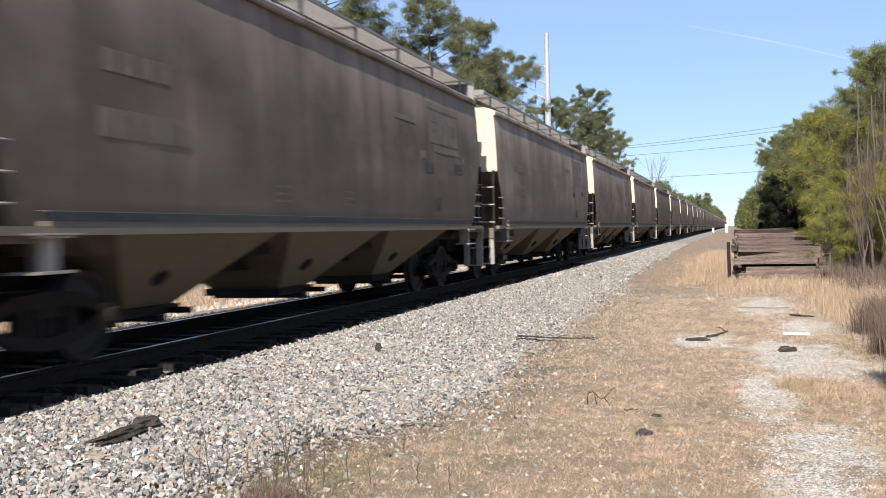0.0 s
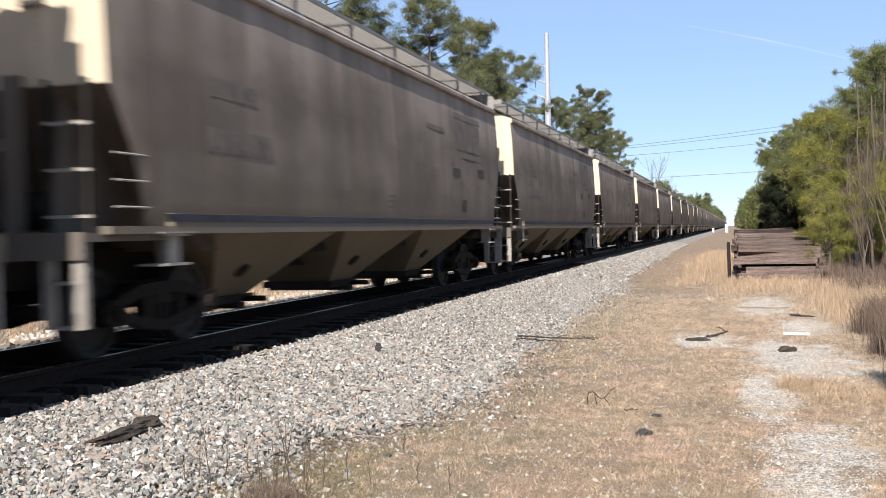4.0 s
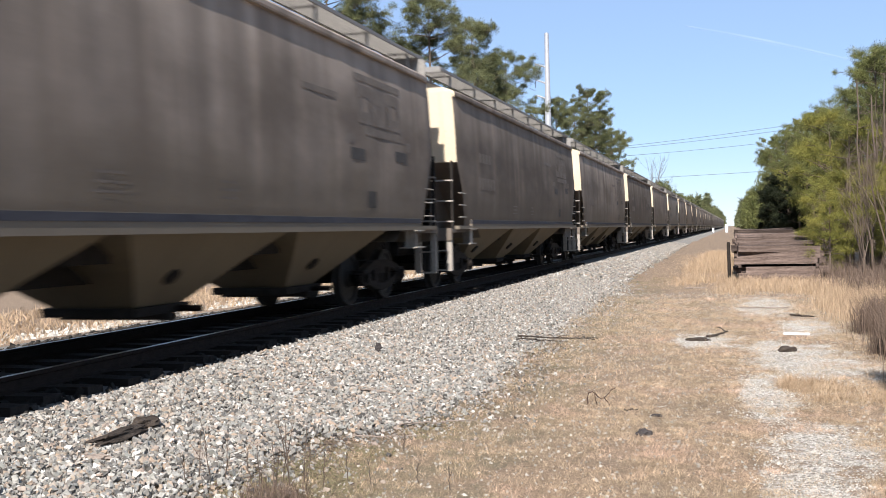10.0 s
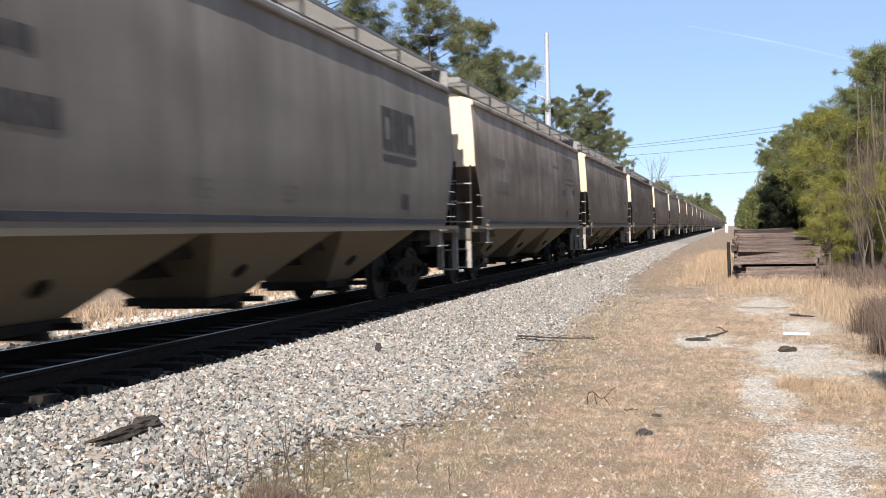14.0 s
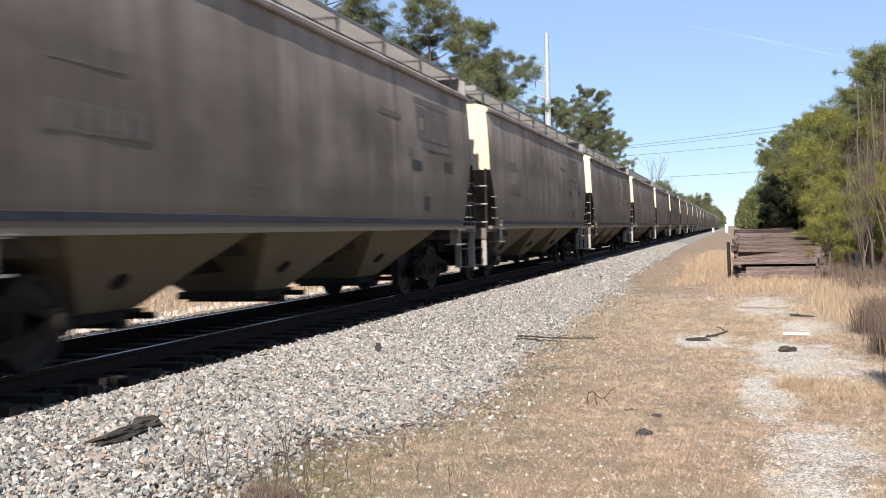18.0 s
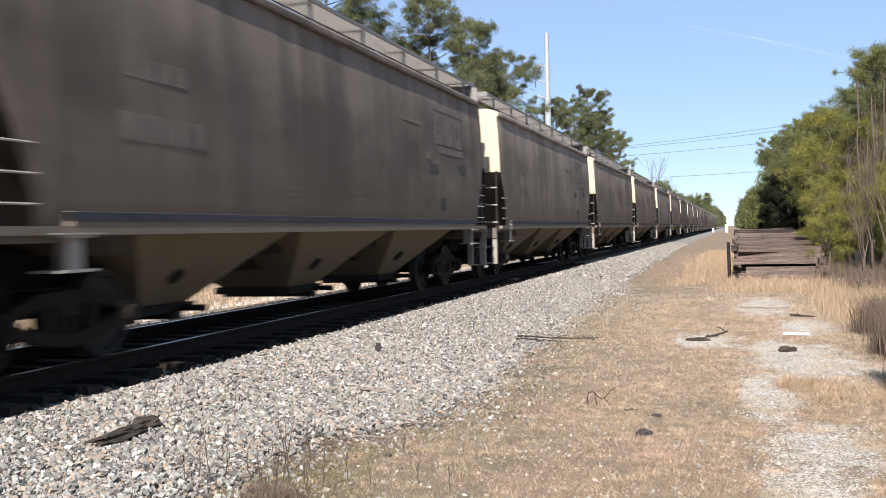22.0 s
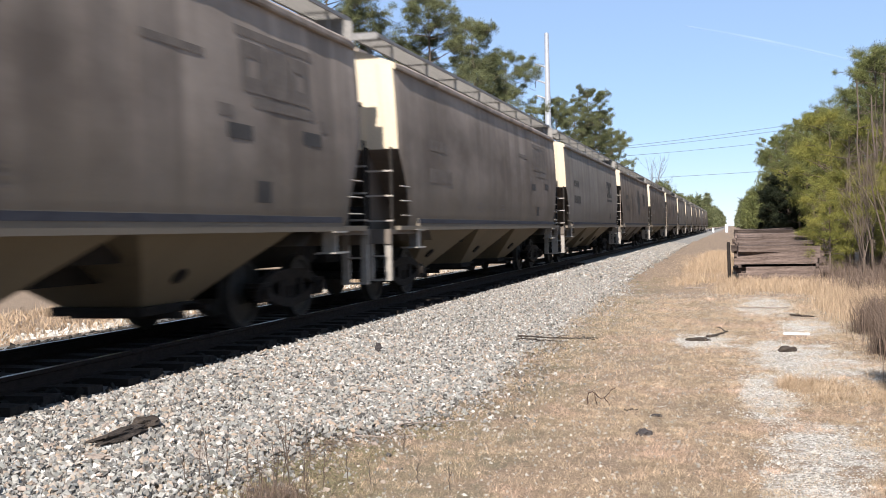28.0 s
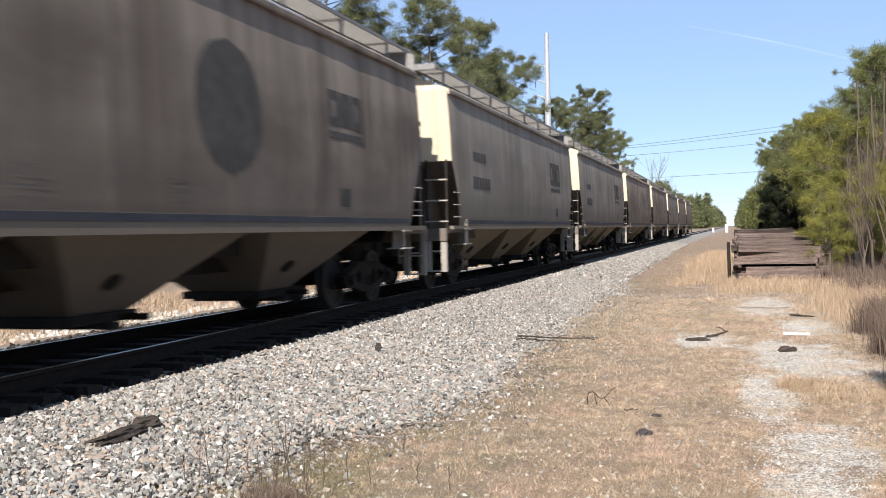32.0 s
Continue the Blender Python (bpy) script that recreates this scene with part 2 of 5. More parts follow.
def build_ground():
    xs = sorted({-2500, -1200, -600, -300, -150, -80, -50, -35, -25, -20, -16, *[-14 + 0.5 * i for i in range(41)], 7.5, 9, 12, 16, 25, 40, 80, 150, 300, 600, 1200, 2500})
    ys = sorted({-1100, -400, -150, -60, -25, -10, -4, 0, *[1 + 0.5 * i for i in range(70)], *[37 + 2 * i for i in range(12)], 65, 75, 90, 110, 140, 180, 240, 320, 450, 700, 1100, 1800, 3200})
    verts, faces = [], []
    for y in ys:
        for x in xs:
            verts.append((x, y, soil(x, y)))
    n = len(xs)
    for j in range(len(ys) - 1):
        for i in range(n - 1):
            faces.append((j * n + i, j * n + i + 1, (j + 1) * n + i + 1, (j + 1) * n + i))
    ob = pydata("ground", verts, faces, M_GROUND, "dry winter grass and pale gravel beside the railway", "ground", "structure")
    for p in ob.data.polygons:
        p.use_smooth = True
    return ob


# patches where traffic has worn the grass down to gravel: middle and half-widths
WORN = ((0.85, 12.7, 0.75, 1.9), (0.5, 14.1, 0.5, 1.0), (0.3, 10.4, 0.3, 1.6), (0.62, 7.9, 0.42, 1.1), (0.5, 6.6, 0.4, 0.7), (0.55, 21.5, 0.62, 2.9), (1.05, 17.3, 0.5, 1.5), (-0.4, 15.0, 0.5, 0.9))


def worn_at(x, y):
    """Above zero where gravel shows."""
    best = max(1 - ((x - cx) / rx) ** 2 - ((y - cy) / ry) ** 2 for cx, cy, rx, ry in WORN)
    return max(best, -1.2) + 1.3 * noise.noise((x * 2.2, y * 2.2, 7)) + 0.8 * noise.noise((x * 5, y * 5, 9))


def ground_material():
    m, nt, b = material("dry_grass_soil")
    tuft, fine, broad = noise_of(nt, 5.5, 6, 0.75), noise_of(nt, 38, 5, 0.85), noise_of(nt, 0.45, 4, 0.6)
    straw = ramp_of(nt, fine, [(0.3, (0.055, 0.04, 0.027)), (0.5, (0.235, 0.172, 0.12)), (0.68, (0.52, 0.40, 0.285))])
    pale = ramp_of(nt, tuft, [(0.35, (0.82, 0.8, 0.76)), (0.7, (1.12, 1.1, 1.06))])
    straw = mix_of(nt, 1.0, straw, pale, "MULTIPLY")
    vor = nt.nodes.new("ShaderNodeTexVoronoi")
    vor.inputs["Scale"].default_value = 48
    tc = nt.nodes.new("ShaderNodeTexCoord")
    nt.links.new(tc.outputs["Object"], vor.inputs["Vector"])
    stone = ramp_of(nt, vor.outputs["Color"], [(0.15, (0.17, 0.157, 0.135)), (0.5, (0.42, 0.395, 0.35)), (0.85, (0.66, 0.63, 0.57))])
    # gravel shows through in a worn strip east of the path and in scattered patches
    sep = nt.nodes.new("ShaderNodeSeparateXYZ")
    nt.links.new(tc.outputs["Object"], sep.inputs[0])

    def op(kind, *vals):
        n = nt.nodes.new("ShaderNodeMath"); n.operation = kind
        for sock, v in zip(n.inputs, vals):
            if isinstance(v, (int, float)):
                sock.default_value = v
            else:
                nt.links.new(v, sock)
        return n.outputs[0]

    worn = None
    for cx, cy, rx, ry in WORN:
        ex = op("POWER", op("ABSOLUTE", op("DIVIDE", op("SUBTRACT", sep.outputs[0], cx), rx)), 2.0)
        ey = op("POWER", op("ABSOLUTE", op("DIVIDE", op("SUBTRACT", sep.outputs[1], cy), ry)), 2.0)
        one = op("SUBTRACT", op("SUBTRACT", 1.0, ex), ey)
        worn = one if worn is None else op("MAXIMUM", worn, one)
    patchy = noise_of(nt, 2.2, 6, 0.75)
    field = op("ADD", op("MAXIMUM", worn, -1.2), op("MULTIPLY", op("SUBTRACT", patchy, 0.5), 5.0))
    fac = ramp_of(nt, field, [(0.05, (0, 0, 0)), (0.55, (0.9,) * 3)])
    col = mix_of(nt, fac, straw, stone)
    grit = ramp_of(nt, noise_of(nt, 190, 3, 0.8), [(0.36, (0.55, 0.53, 0.51)), (0.5, (1.0, 1.0, 1.0)), (0.66, (1.35, 1.33, 1.3))])
    col = mix_of(nt, 1.0, col, grit, "MULTIPLY")
    # olive leaf litter along the foot of the ballast
    band = op("SUBTRACT", 1.0, op("POWER", op("ABSOLUTE", op("DIVIDE", op("SUBTRACT", sep.outputs[0], -2.4), 1.35)), 2.0))
    litter = op("ADD", op("SUBTRACT", op("MAXIMUM", band, -0.7), op("MAXIMUM", op("DIVIDE", op("SUBTRACT", sep.outputs[1], 20.0), 12.0), 0.0)), op("MULTIPLY", op("SUBTRACT", noise_of(nt, 1.9, 7, 0.78), 0.53), 6.5))
    col = mix_of(nt, ramp_of(nt, litter, [(0.1, (0, 0, 0)), (0.9, (0.8,) * 3)]), col, mix_of(nt, fine, (0.055, 0.046, 0.026), (0.25, 0.21, 0.13)))
    soil = ramp_of(nt, broad, [(0.3, (0.86, 0.84, 0.82)), (0.7, (1.08, 1.06, 1.04))])
    col = mix_of(nt, 1.0, col, soil, "MULTIPLY")
    nt.links.new(col, b.inputs["Base Color"])
    b.inputs["Roughness"].default_value = 0.95
    bump_of(nt, b, fine, 0.6, 0.03)
    return m


M_GROUND = ground_material()
def stone_material():
    m, nt, b = material("granite_ballast")
    g = nt.nodes.new("ShaderNodeNewGeometry")
    tones = ramp_of(nt, g.outputs["Random Per Island"], [(0.0, (0.06, 0.055, 0.05)), (0.16, (0.17, 0.16, 0.145)), (0.38, (0.27, 0.265, 0.245)), (0.5, (0.36, 0.27, 0.195)), (0.58, (0.24, 0.24, 0.215)), (0.72, (0.34, 0.33, 0.30)), (0.82, (0.30, 0.235, 0.19)), (0.9, (0.42, 0.405, 0.37)), (1.0, (0.56, 0.54, 0.50))])
    grain = noise_of(nt, 60, 4, 0.7)
    speck = ramp_of(nt, grain, [(0.3, (0.72, 0.71, 0.70)), (0.7, (1.15, 1.14, 1.12))])
    nt.links.new(mix_of(nt, 1.0, tones, speck, "MULTIPLY"), b.inputs["Base Color"])
    b.inputs["Roughness"].default_value = 0.9
    bump_of(nt, b, grain, 0.3, 0.01)
    return m


M_STONE = stone_material()
# ballast under the train, coloured dark to deepen the train's shadow
M_STONE_SHADE = plain("shade_dark_ballast", (0.018, 0.016, 0.014), (0.06, 0.054, 0.047), 20, 0.95, 0, 0.3, None, 0.4)
M_GRAVEL = plain("pale_gravel", (0.36, 0.335, 0.29), (0.60, 0.57, 0.51), 30, 0.9, 0, 0.2, None, 0.3)
M_STRAY = plain("soiled_gravel", (0.24, 0.22, 0.185), (0.46, 0.43, 0.375), 30, 0.9, 0, 0.2, None, 0.35)
M_BED = plain("ballast_bed", (0.15, 0.14, 0.125), (0.34, 0.32, 0.288), 30, 0.95, 0, 0.8)
build_ground()


def build_bed():
    """The ballast's body under the loose stones, with uneven shoulders."""
    ys = [-1000, -600, -300, -150] + [-60 + 2 * i for i in range(30)] + [0.5 * i for i in range(120)] + [60 + 5 * i for i in range(30)] + [210, 260, 340, 450, 600, 900, 1400, 2200]
    us = (-4.4, -3.6, -2.2, -1.6, 0, 1.6, 2.2, 2.8, 3.2, 3.45)
    zs = (-0.05, 0.10, 0.235, 0.25, 0.25, 0.25, 0.235, 0.15, 0.06, -0.05)
    verts, faces = [], []
    for y in ys:
        for u, z in zip(us, zs):
            edge = 0.25 * noise.noise((u, y * 0.35, 1)) if abs(u) > 2.5 else 0
            verts.append((TRACK_X + u + edge, y, z + (0.02 * noise.noise((u * 2, y * 1.5, 5)) if z < 0.25 else 0)))
    n = len(us)
    for j in range(len(ys) - 1):
        for i in range(n - 1):
            faces.append((j * n + i, j * n + i + 1, (j + 1) * n + i + 1, (j + 1) * n + i))
    return pydata("track_bed", verts, faces, M_BED, "grey crushed-stone ballast bed of the railway", "track bed", "structure")


build_bed()


def build_rail(u):
    """One rail: a flanged profile drawn along the track, its worn head polished."""
    prof = [(-0.07, 0), (0.07, 0), (0.07, 0.012), (0.012, 0.035), (0.01, 0.115), (0.035, 0.128), (0.036, 0.155), (0.028, 0.165), (-0.028, 0.165), (-0.036, 0.155), (-0.035, 0.128), (-0.01, 0.115), (-0.012, 0.035), (-0.07, 0.012)]
    bm = bmesh.new()
    z0 = RAIL_Z - 0.165
    ends = [[bm.verts.new((TRACK_X + u + px, y, z0 + pz)) for px, pz in prof] for y in (-1000, 1600)]
    n = len(prof)
    for i in range(n):
        f = bm.faces.new((ends[0][i], ends[0][(i + 1) % n], ends[1][(i + 1) % n], ends[1][i]))
        f.material_index = 1 if i == 7 else 0
    me = mesh_of("rail", bm, M_RAIL)
    me.materials.append(M_RAILTOP)
    return tagged(new("rail", me), "rusty steel rail with a polished head on timber ties", "rail", "rails of the track", "structure")


for u in (-0.755, 0.755):
    build_rail(u)


# ---------- loose things of the ground: ballast, ties, grass ----------
def stones(name, region, count, size, mat, label, seed, flat=0.75, simple=False):
    """Many angular stones as one mesh; region gives (n, 3) resting points."""
    rng = np.random.default_rng(seed)
    block = np.array([(x, y, z) for x in (-1, 1) for y in (-1, 1) for z in (-1, 1)]) * 0.72
    tri = np.array([(0, 1, 3), (0, 3, 2), (4, 6, 7), (4, 7, 5), (0, 4, 5), (0, 5, 1), (2, 3, 7), (2, 7, 6), (0, 2, 6), (0, 6, 4), (1, 5, 7), (1, 7, 3)])
    if simple:
        block = np.array([(1, 0, 0), (-0.5, 0.87, 0), (-0.5, -0.87, 0), (0.1, 0, 0.9), (0, 0.1, -0.9)]) * 1.15
        tri = np.array([(0, 1, 3), (1, 2, 3), (2, 0, 3), (1, 0, 4), (2, 1, 4), (0, 2, 4)])
    k = len(block)
    pts = region(rng, count)
    n = len(pts)
    r = rng.uniform(size[0], size[1], n) * rng.choice([0.7, 1.0, 1.0, 1.25], n)
    v = (block[None] + rng.uniform(-0.42, 0.42, (n, k, 3))) * np.stack([rng.uniform(0.8, 1.35, n), rng.uniform(0.7, 1.1, n), rng.uniform(0.5, 0.9, n) * flat / 0.75], 1)[:, None, :] * r[:, None, None]
    q = rng.normal(size=(n, 4))
    q[:, 1:3] *= 0.6
    q /= np.linalg.norm(q, axis=1)[:, None]
    w, x, y, z = q.T
    m = np.stack([1 - 2 * (y * y + z * z), 2 * (x * y - w * z), 2 * (x * z + w * y), 2 * (x * y + w * z), 1 - 2 * (x * x + z * z), 2 * (y * z - w * x), 2 * (x * z - w * y), 2 * (y * z + w * x), 1 - 2 * (x * x + y * y)], 1).reshape(n, 3, 3)
    v = np.einsum("nij,nkj->nki", m, v) + pts[:, None, :]
    loops = (tri[None] + k * np.arange(n)[:, None, None]).ravel()
    me = fast_mesh(name, v.reshape(-1, 3), loops, 3, [mat])
    me.shade_flat()
    return tagged(new(name, me), label, "ballast", "", "stuff")


def bed_height(x):
    u = np.abs(x - TRACK_X)
    return np.interp(u, [0, 1.6, 2.2, 2.9, 3.5, 4.1], [0.25, 0.25, 0.235, 0.14, 0.06, 0.0])


def ballast_edge(y):
    """How far the loose stones reach from the track's middle."""
    base = np.interp(y, [0, 6.5, 7.3, 8.0, 8.8, 11, 16.8, 31, 60, 104], [3.5, 3.6, 3.65, 4.1, 4.35, 4.25, 4.02, 3.7, 3.3, 2.8])
    return base + 0.12 * np.sin(y * 2.3) * np.sin(y * 1.1)


def shoulder(y0, y1):
    def region(rng, n):
        u = rng.uniform(1.5, 4.7, n)
        y = rng.uniform(y0, y1, n)
        edge = ballast_edge(y) + rng.normal(0, 0.1, n) - np.abs(rng.normal(0, 0.2, n)) + 0.15
        keep = u < edge
        x = TRACK_X + u[keep]
        return np.stack([x, y[keep], np.maximum(bed_height(x), lay(x, y[keep])) + rng.uniform(0.0, 0.03, keep.sum())], 1)
    return region


def between_rails(y0, y1):
    def region(rng, n):
        x, y = TRACK_X + rng.uniform(-3.4, 1.45, n), rng.uniform(y0, y1, n)
        return np.stack([x, y, bed_height(x) + rng.uniform(-0.015, 0.02, n)], 1)
    return region


stones("ballast_stones", shoulder(3.5, 13), 58000, (0.0105, 0.024), M_STONE, "loose grey crushed granite ballast stones", 1)
stones("ballast_stones", shoulder(13, 30), 70000, (0.013, 0.028), M_STONE, "loose grey crushed granite ballast stones", 2, 0.75, True)
stones("ballast_stones", shoulder(30, 90), 42000, (0.026, 0.045), M_STONE, "loose grey crushed granite ballast stones", 3, 0.75, True)
stones("ballast_stones", between_rails(4, 34), 10000, (0.03, 0.045), M_STONE_SHADE, "crushed stone between the rails, coloured dark for the train's shadow", 4)


def gravel_patch(rng, n):
    """Pale gravel where the grass is worn away."""
    x, y = rng.uniform(-1.2, 2.0, n), 5 + 19 * rng.uniform(0, 1, n) ** 1.2
    keep = np.array([worn_at(a, b) > -0.1 for a, b in zip(x, y)])
    x, y = x[keep], y[keep]
    return np.stack([x, y, lay(x, y) + 0.001], 1)


stones("gravel", gravel_patch, 60000, (0.003, 0.0075), M_GRAVEL, "pale gravel scattered in the worn grass", 5, 0.5)


def scattered(rng, n):
    x, y = rng.uniform(-3.6, 2.0, n), rng.uniform(5, 26, n)
    return np.stack([x, y, lay(x, y) + 0.003], 1)


stones("stray_stones", scattered, 17000, (0.004, 0.0125), M_STRAY, "stray stones in the dry grass", 6, 0.6)


def spilled(rng, n):
    """Stones that have rolled from the ballast's foot into the litter."""
    y = 5 + 25 * rng.uniform(0, 1, n) ** 1.3
    x = TRACK_X + ballast_edge(y) - 0.1 + np.abs(rng.normal(0, 0.42, n))
    return np.stack([x, y, lay(x, y) + 0.006], 1)


stones("stray_stones", spilled, 5200, (0.008, 0.021), M_STONE, "grey ballast stones spilled into the litter", 16, 0.65)

# timber ties under the rails
def tie_mesh(seed, length=2.6):
    rng = random.Random(seed)
    bm = bmesh.new()
    box(bm, -length / 2, length / 2, -0.115, 0.115, -0.18, 0)
    bmesh.ops.subdivide_edges(bm, edges=[e for e in bm.edges if abs(e.verts[0].co.x - e.verts[1].co.x) > 1], cuts=5)
    for v in bm.verts:
        v.co += Vector((rng.uniform(-0.01, 0.01), rng.uniform(-0.008, 0.008), rng.uniform(-0.008, 0.004)))
    return mesh_of("railway_tie", bm, M_TIE)


TIES = [tie_mesh(k) for k in range(5)]
for k in range(70):
    ob = new("railway_tie", TIES[k % 5])
    ob.matrix_world = pose(TRACK_X + 0.03 * ((k * 7) % 5 - 2), 2.0 + 0.54 * k, 0.325, 0, 0, ((k * 13) % 7 - 3) * 0.3)
    tagged(ob, "dark creosoted timber tie bedded in the ballast", "railway tie", "ties of the track", "structure")



def straw_material():
    """Dry grass in drifts of pink, gold and grey tan."""
    m, nt, b = material("dry_straw")
    drift, patch = noise_of(nt, 0.9, 4, 0.6), noise_of(nt, 6, 4, 0.7)
    col = ramp_of(nt, drift, [(0.36, (0.43, 0.34, 0.235)), (0.5, (0.57, 0.425, 0.285)), (0.64, (0.58, 0.405, 0.295))])
    col = mix_of(nt, ramp_of(nt, patch, [(0.42, (0, 0, 0)), (0.62, (0.85,) * 3)]), col, (0.23, 0.18, 0.12))
    g = nt.nodes.new("ShaderNodeNewGeometry")
    tone = ramp_of(nt, g.outputs["Random Per Island"], [(0.0, (0.42, 0.40, 0.38)), (0.5, (0.95, 0.95, 0.95)), (0.8, (1.15, 1.15, 1.15)), (1.0, (1.55, 1.57, 1.57))])
    nt.links.new(mix_of(nt, 1.0, col, tone, "MULTIPLY"), b.inputs["Base Color"])
    b.inputs["Roughness"].default_value, b.inputs["Specular IOR Level"].default_value = 0.85, 0.15
    return m


M_STRAW = straw_material()
M_MOSS = plain("winter_green", (0.11, 0.10, 0.05), (0.27, 0.235, 0.13), 3, 0.85, 0, 0, None, 0.3)
M_BRUSH = plain("brown_brush", (0.08, 0.056, 0.042), (0.205, 0.15, 0.115), 3, 0.9, 0, 0, None, 0.3)
M_TALL = plain("tall_dead_grass", (0.28, 0.195, 0.125), (0.50, 0.375, 0.25), 3, 0.85, 0, 0, None, 0.3)


def blades(name, pts, length, width, lean, mat, label, category, seed, short=False):
    """Thin bent blades as one mesh; short ones are single slivers."""
    rng = np.random.default_rng(seed)
    n = len(pts)
    a, l = rng.uniform(0, 2 * np.pi, n), rng.uniform(length[0], length[1], n)
    t = rng.uniform(lean[0], lean[1], n)
    d = np.stack([np.cos(a) * np.sin(t), np.sin(a) * np.sin(t), np.cos(t)], 1)
    b = rng.uniform(0, 2 * np.pi, n)
    side = np.stack([np.cos(b), np.sin(b), 0.3 * np.sin(a)], 1) * (rng.uniform(width[0], width[1], n) / 2)[:, None]
    mid = pts + d * (l * 0.55)[:, None]
    tip = pts + d * l[:, None] + np.stack([np.cos(a), np.sin(a), np.full(n, -0.4)], 1) * (l * 0.12)[:, None]
    v = np.stack([pts - side, pts + side, mid + side * 0.8, mid - side * 0.8, tip], 1).reshape(-1, 3)
    if short:
        v = np.stack([pts - side, pts + side, tip], 1).reshape(-1, 3)
        return tagged(new(name, tri_mesh(name, v, mat)), label, category, "", "stuff")
    k = 5 * np.arange(n)[:, None]
    loops = np.concatenate([k + np.array([[0, 1, 2]]), k + np.array([[0, 2, 3]]), k + np.array([[3, 2, 4]])], 1).ravel()
    ob = new(name, fast_mesh(name, v, loops, 3, [mat]))
    return tagged(ob, label, category, "", "stuff")


def grass_points(rng, n, x0, x1, y0, y1, thr=-0.25):
    x, y = rng.uniform(x0, x1, n), rng.uniform(y0, y1, n)
    ok = np.array([worn_at(a, b) < 0.15 + 0.4 * noise.noise((a * 9, b * 9, 2)) and noise.noise((a * 2.3, b * 2.3, 11)) > thr for a, b in zip(x, y)])
    foot = TRACK_X + ballast_edge(y)
    ok &= x > foot - 0.1 + rng.normal(0, 0.15, n)
    # sparse over the litter at the ballast's foot and in small bare spots
    bare = np.array([noise.noise((a * 1.3, b * 0.8, 21)) + 0.5 * noise.noise((a * 5, b * 5, 22)) for a, b in zip(x, y)])
    ok &= rng.uniform(0, 1, n) < np.clip((x - foot - 0.2) / 1.5, 0.12, 1) * np.clip(0.95 + 2.2 * bare, 0.18, 1)
    return np.stack([x[ok], y[ok], lay(x[ok], y[ok])], 1)


rg = np.random.default_rng(21)
blades("dry_grass", grass_points(rg, 330000, -3.9, 2.2, 4.6, 11, -0.6), (0.012, 0.05), (0.0014, 0.0030), (0.5, 1.4), M_STRAW, "short tan dry winter grass", "grass", 31, True)
blades("dry_grass", grass_points(rg, 250000, -3.9, 3.2, 11, 22, -0.6), (0.02, 0.06), (0.0022, 0.0042), (0.5, 1.4), M_STRAW, "short tan dry winter grass", "grass", 32, True)
blades("dry_grass", grass_points(rg, 90000, -4.0, 4.0, 22, 60, -0.5), (0.04, 0.1), (0.005, 0.010), (0.5, 1.4), M_STRAW, "short tan dry winter grass", "grass", 33, True)
far_side = np.stack([rg.uniform(-16, -10.6, 16000), rg.uniform(6, 45, 16000), np.zeros(16000)], 1)
blades("dry_grass", far_side, (0.08, 0.3), (0.01, 0.022), (0.1, 1.1), M_TALL, "rough tan dry grass beyond the track", "grass", 35)
stones("gravel", lambda r, n: np.stack([r.normal(-11.2, 0.5, n), r.uniform(5, 45, n), np.full(n, 0.02)], 1), 6000, (0.02, 0.05), M_GRAVEL, "pale gravel beyond the track", 9)
mossy = np.concatenate([np.stack([rg.normal(-3.05, 0.28, 9000), rg.uniform(4.8, 6.7, 9000), np.zeros(9000)], 1), np.stack([rg.normal(-2.75, 0.32, 14000), rg.uniform(5.2, 8.6, 14000), np.zeros(14000)], 1), np.stack([rg.normal(-2.6, 0.5, 26000), rg.uniform(8.6, 34, 26000), np.zeros(26000)], 1)])
mossy = mossy[[noise.noise((p[0] * 1.6, p[1] * 0.9, 4)) > -0.12 for p in mossy]]
mossy[:, 2] = lay(mossy[:, 0], mossy[:, 1])
blades("green_weeds", mossy, (0.015, 0.045), (0.0025, 0.006), (0.6, 1.5), M_MOSS, "low green winter weeds along the ballast edge", "weeds", 34)


def clumped(rng, n, x0, x1, y0, y1, clumps, spread):
    c = np.stack([rng.uniform(x0, x1, clumps), rng.uniform(y0, y1, clumps)], 1)
    p = c[rng.integers(0, clumps, n)] + rng.normal(0, spread, (n, 2))
    return np.concatenate([p, lay(p[:, 0], p[:, 1])[:, None]], 1)


def tufts(rng, n, clumps, x0, x1, y0, y1, spread):
    """Tufts over the path, fewer on gravel and stones."""
    p = clumped(rng, n, x0, x1, y0, y1, clumps, spread)
    return p[[worn_at(a, b) < 0.35 and a > TRACK_X + float(ballast_edge(b)) + 0.15 for a, b, c in p]]


blades("dry_grass", tufts(rg, 60000, 1500, -3.0, 2.0, 5.2, 11, 0.05), (0.02, 0.065), (0.0016, 0.0034), (0.1, 1.2), M_STRAW, "small upright straw tufts on the path", "grass", 61, True)
blades("dry_grass", tufts(rg, 50000, 1500, -3.2, 2.4, 11, 24, 0.07), (0.025, 0.085), (0.003, 0.006), (0.1, 1.2), M_STRAW, "small upright straw tufts on the path", "grass", 62, True)
foot_y = 5.5 + 22 * rg.uniform(0, 1, 16000) ** 1.2
foot_x = TRACK_X + ballast_edge(foot_y) + 0.05 + np.abs(rg.normal(0, 0.38, 16000))
fallen = np.stack([foot_x, foot_y, lay(foot_x, foot_y) + 0.008], 1)
fallen = fallen[[noise.noise((a * 1.5, b * 0.7, 31)) > -0.1 for a, b, c in fallen]]
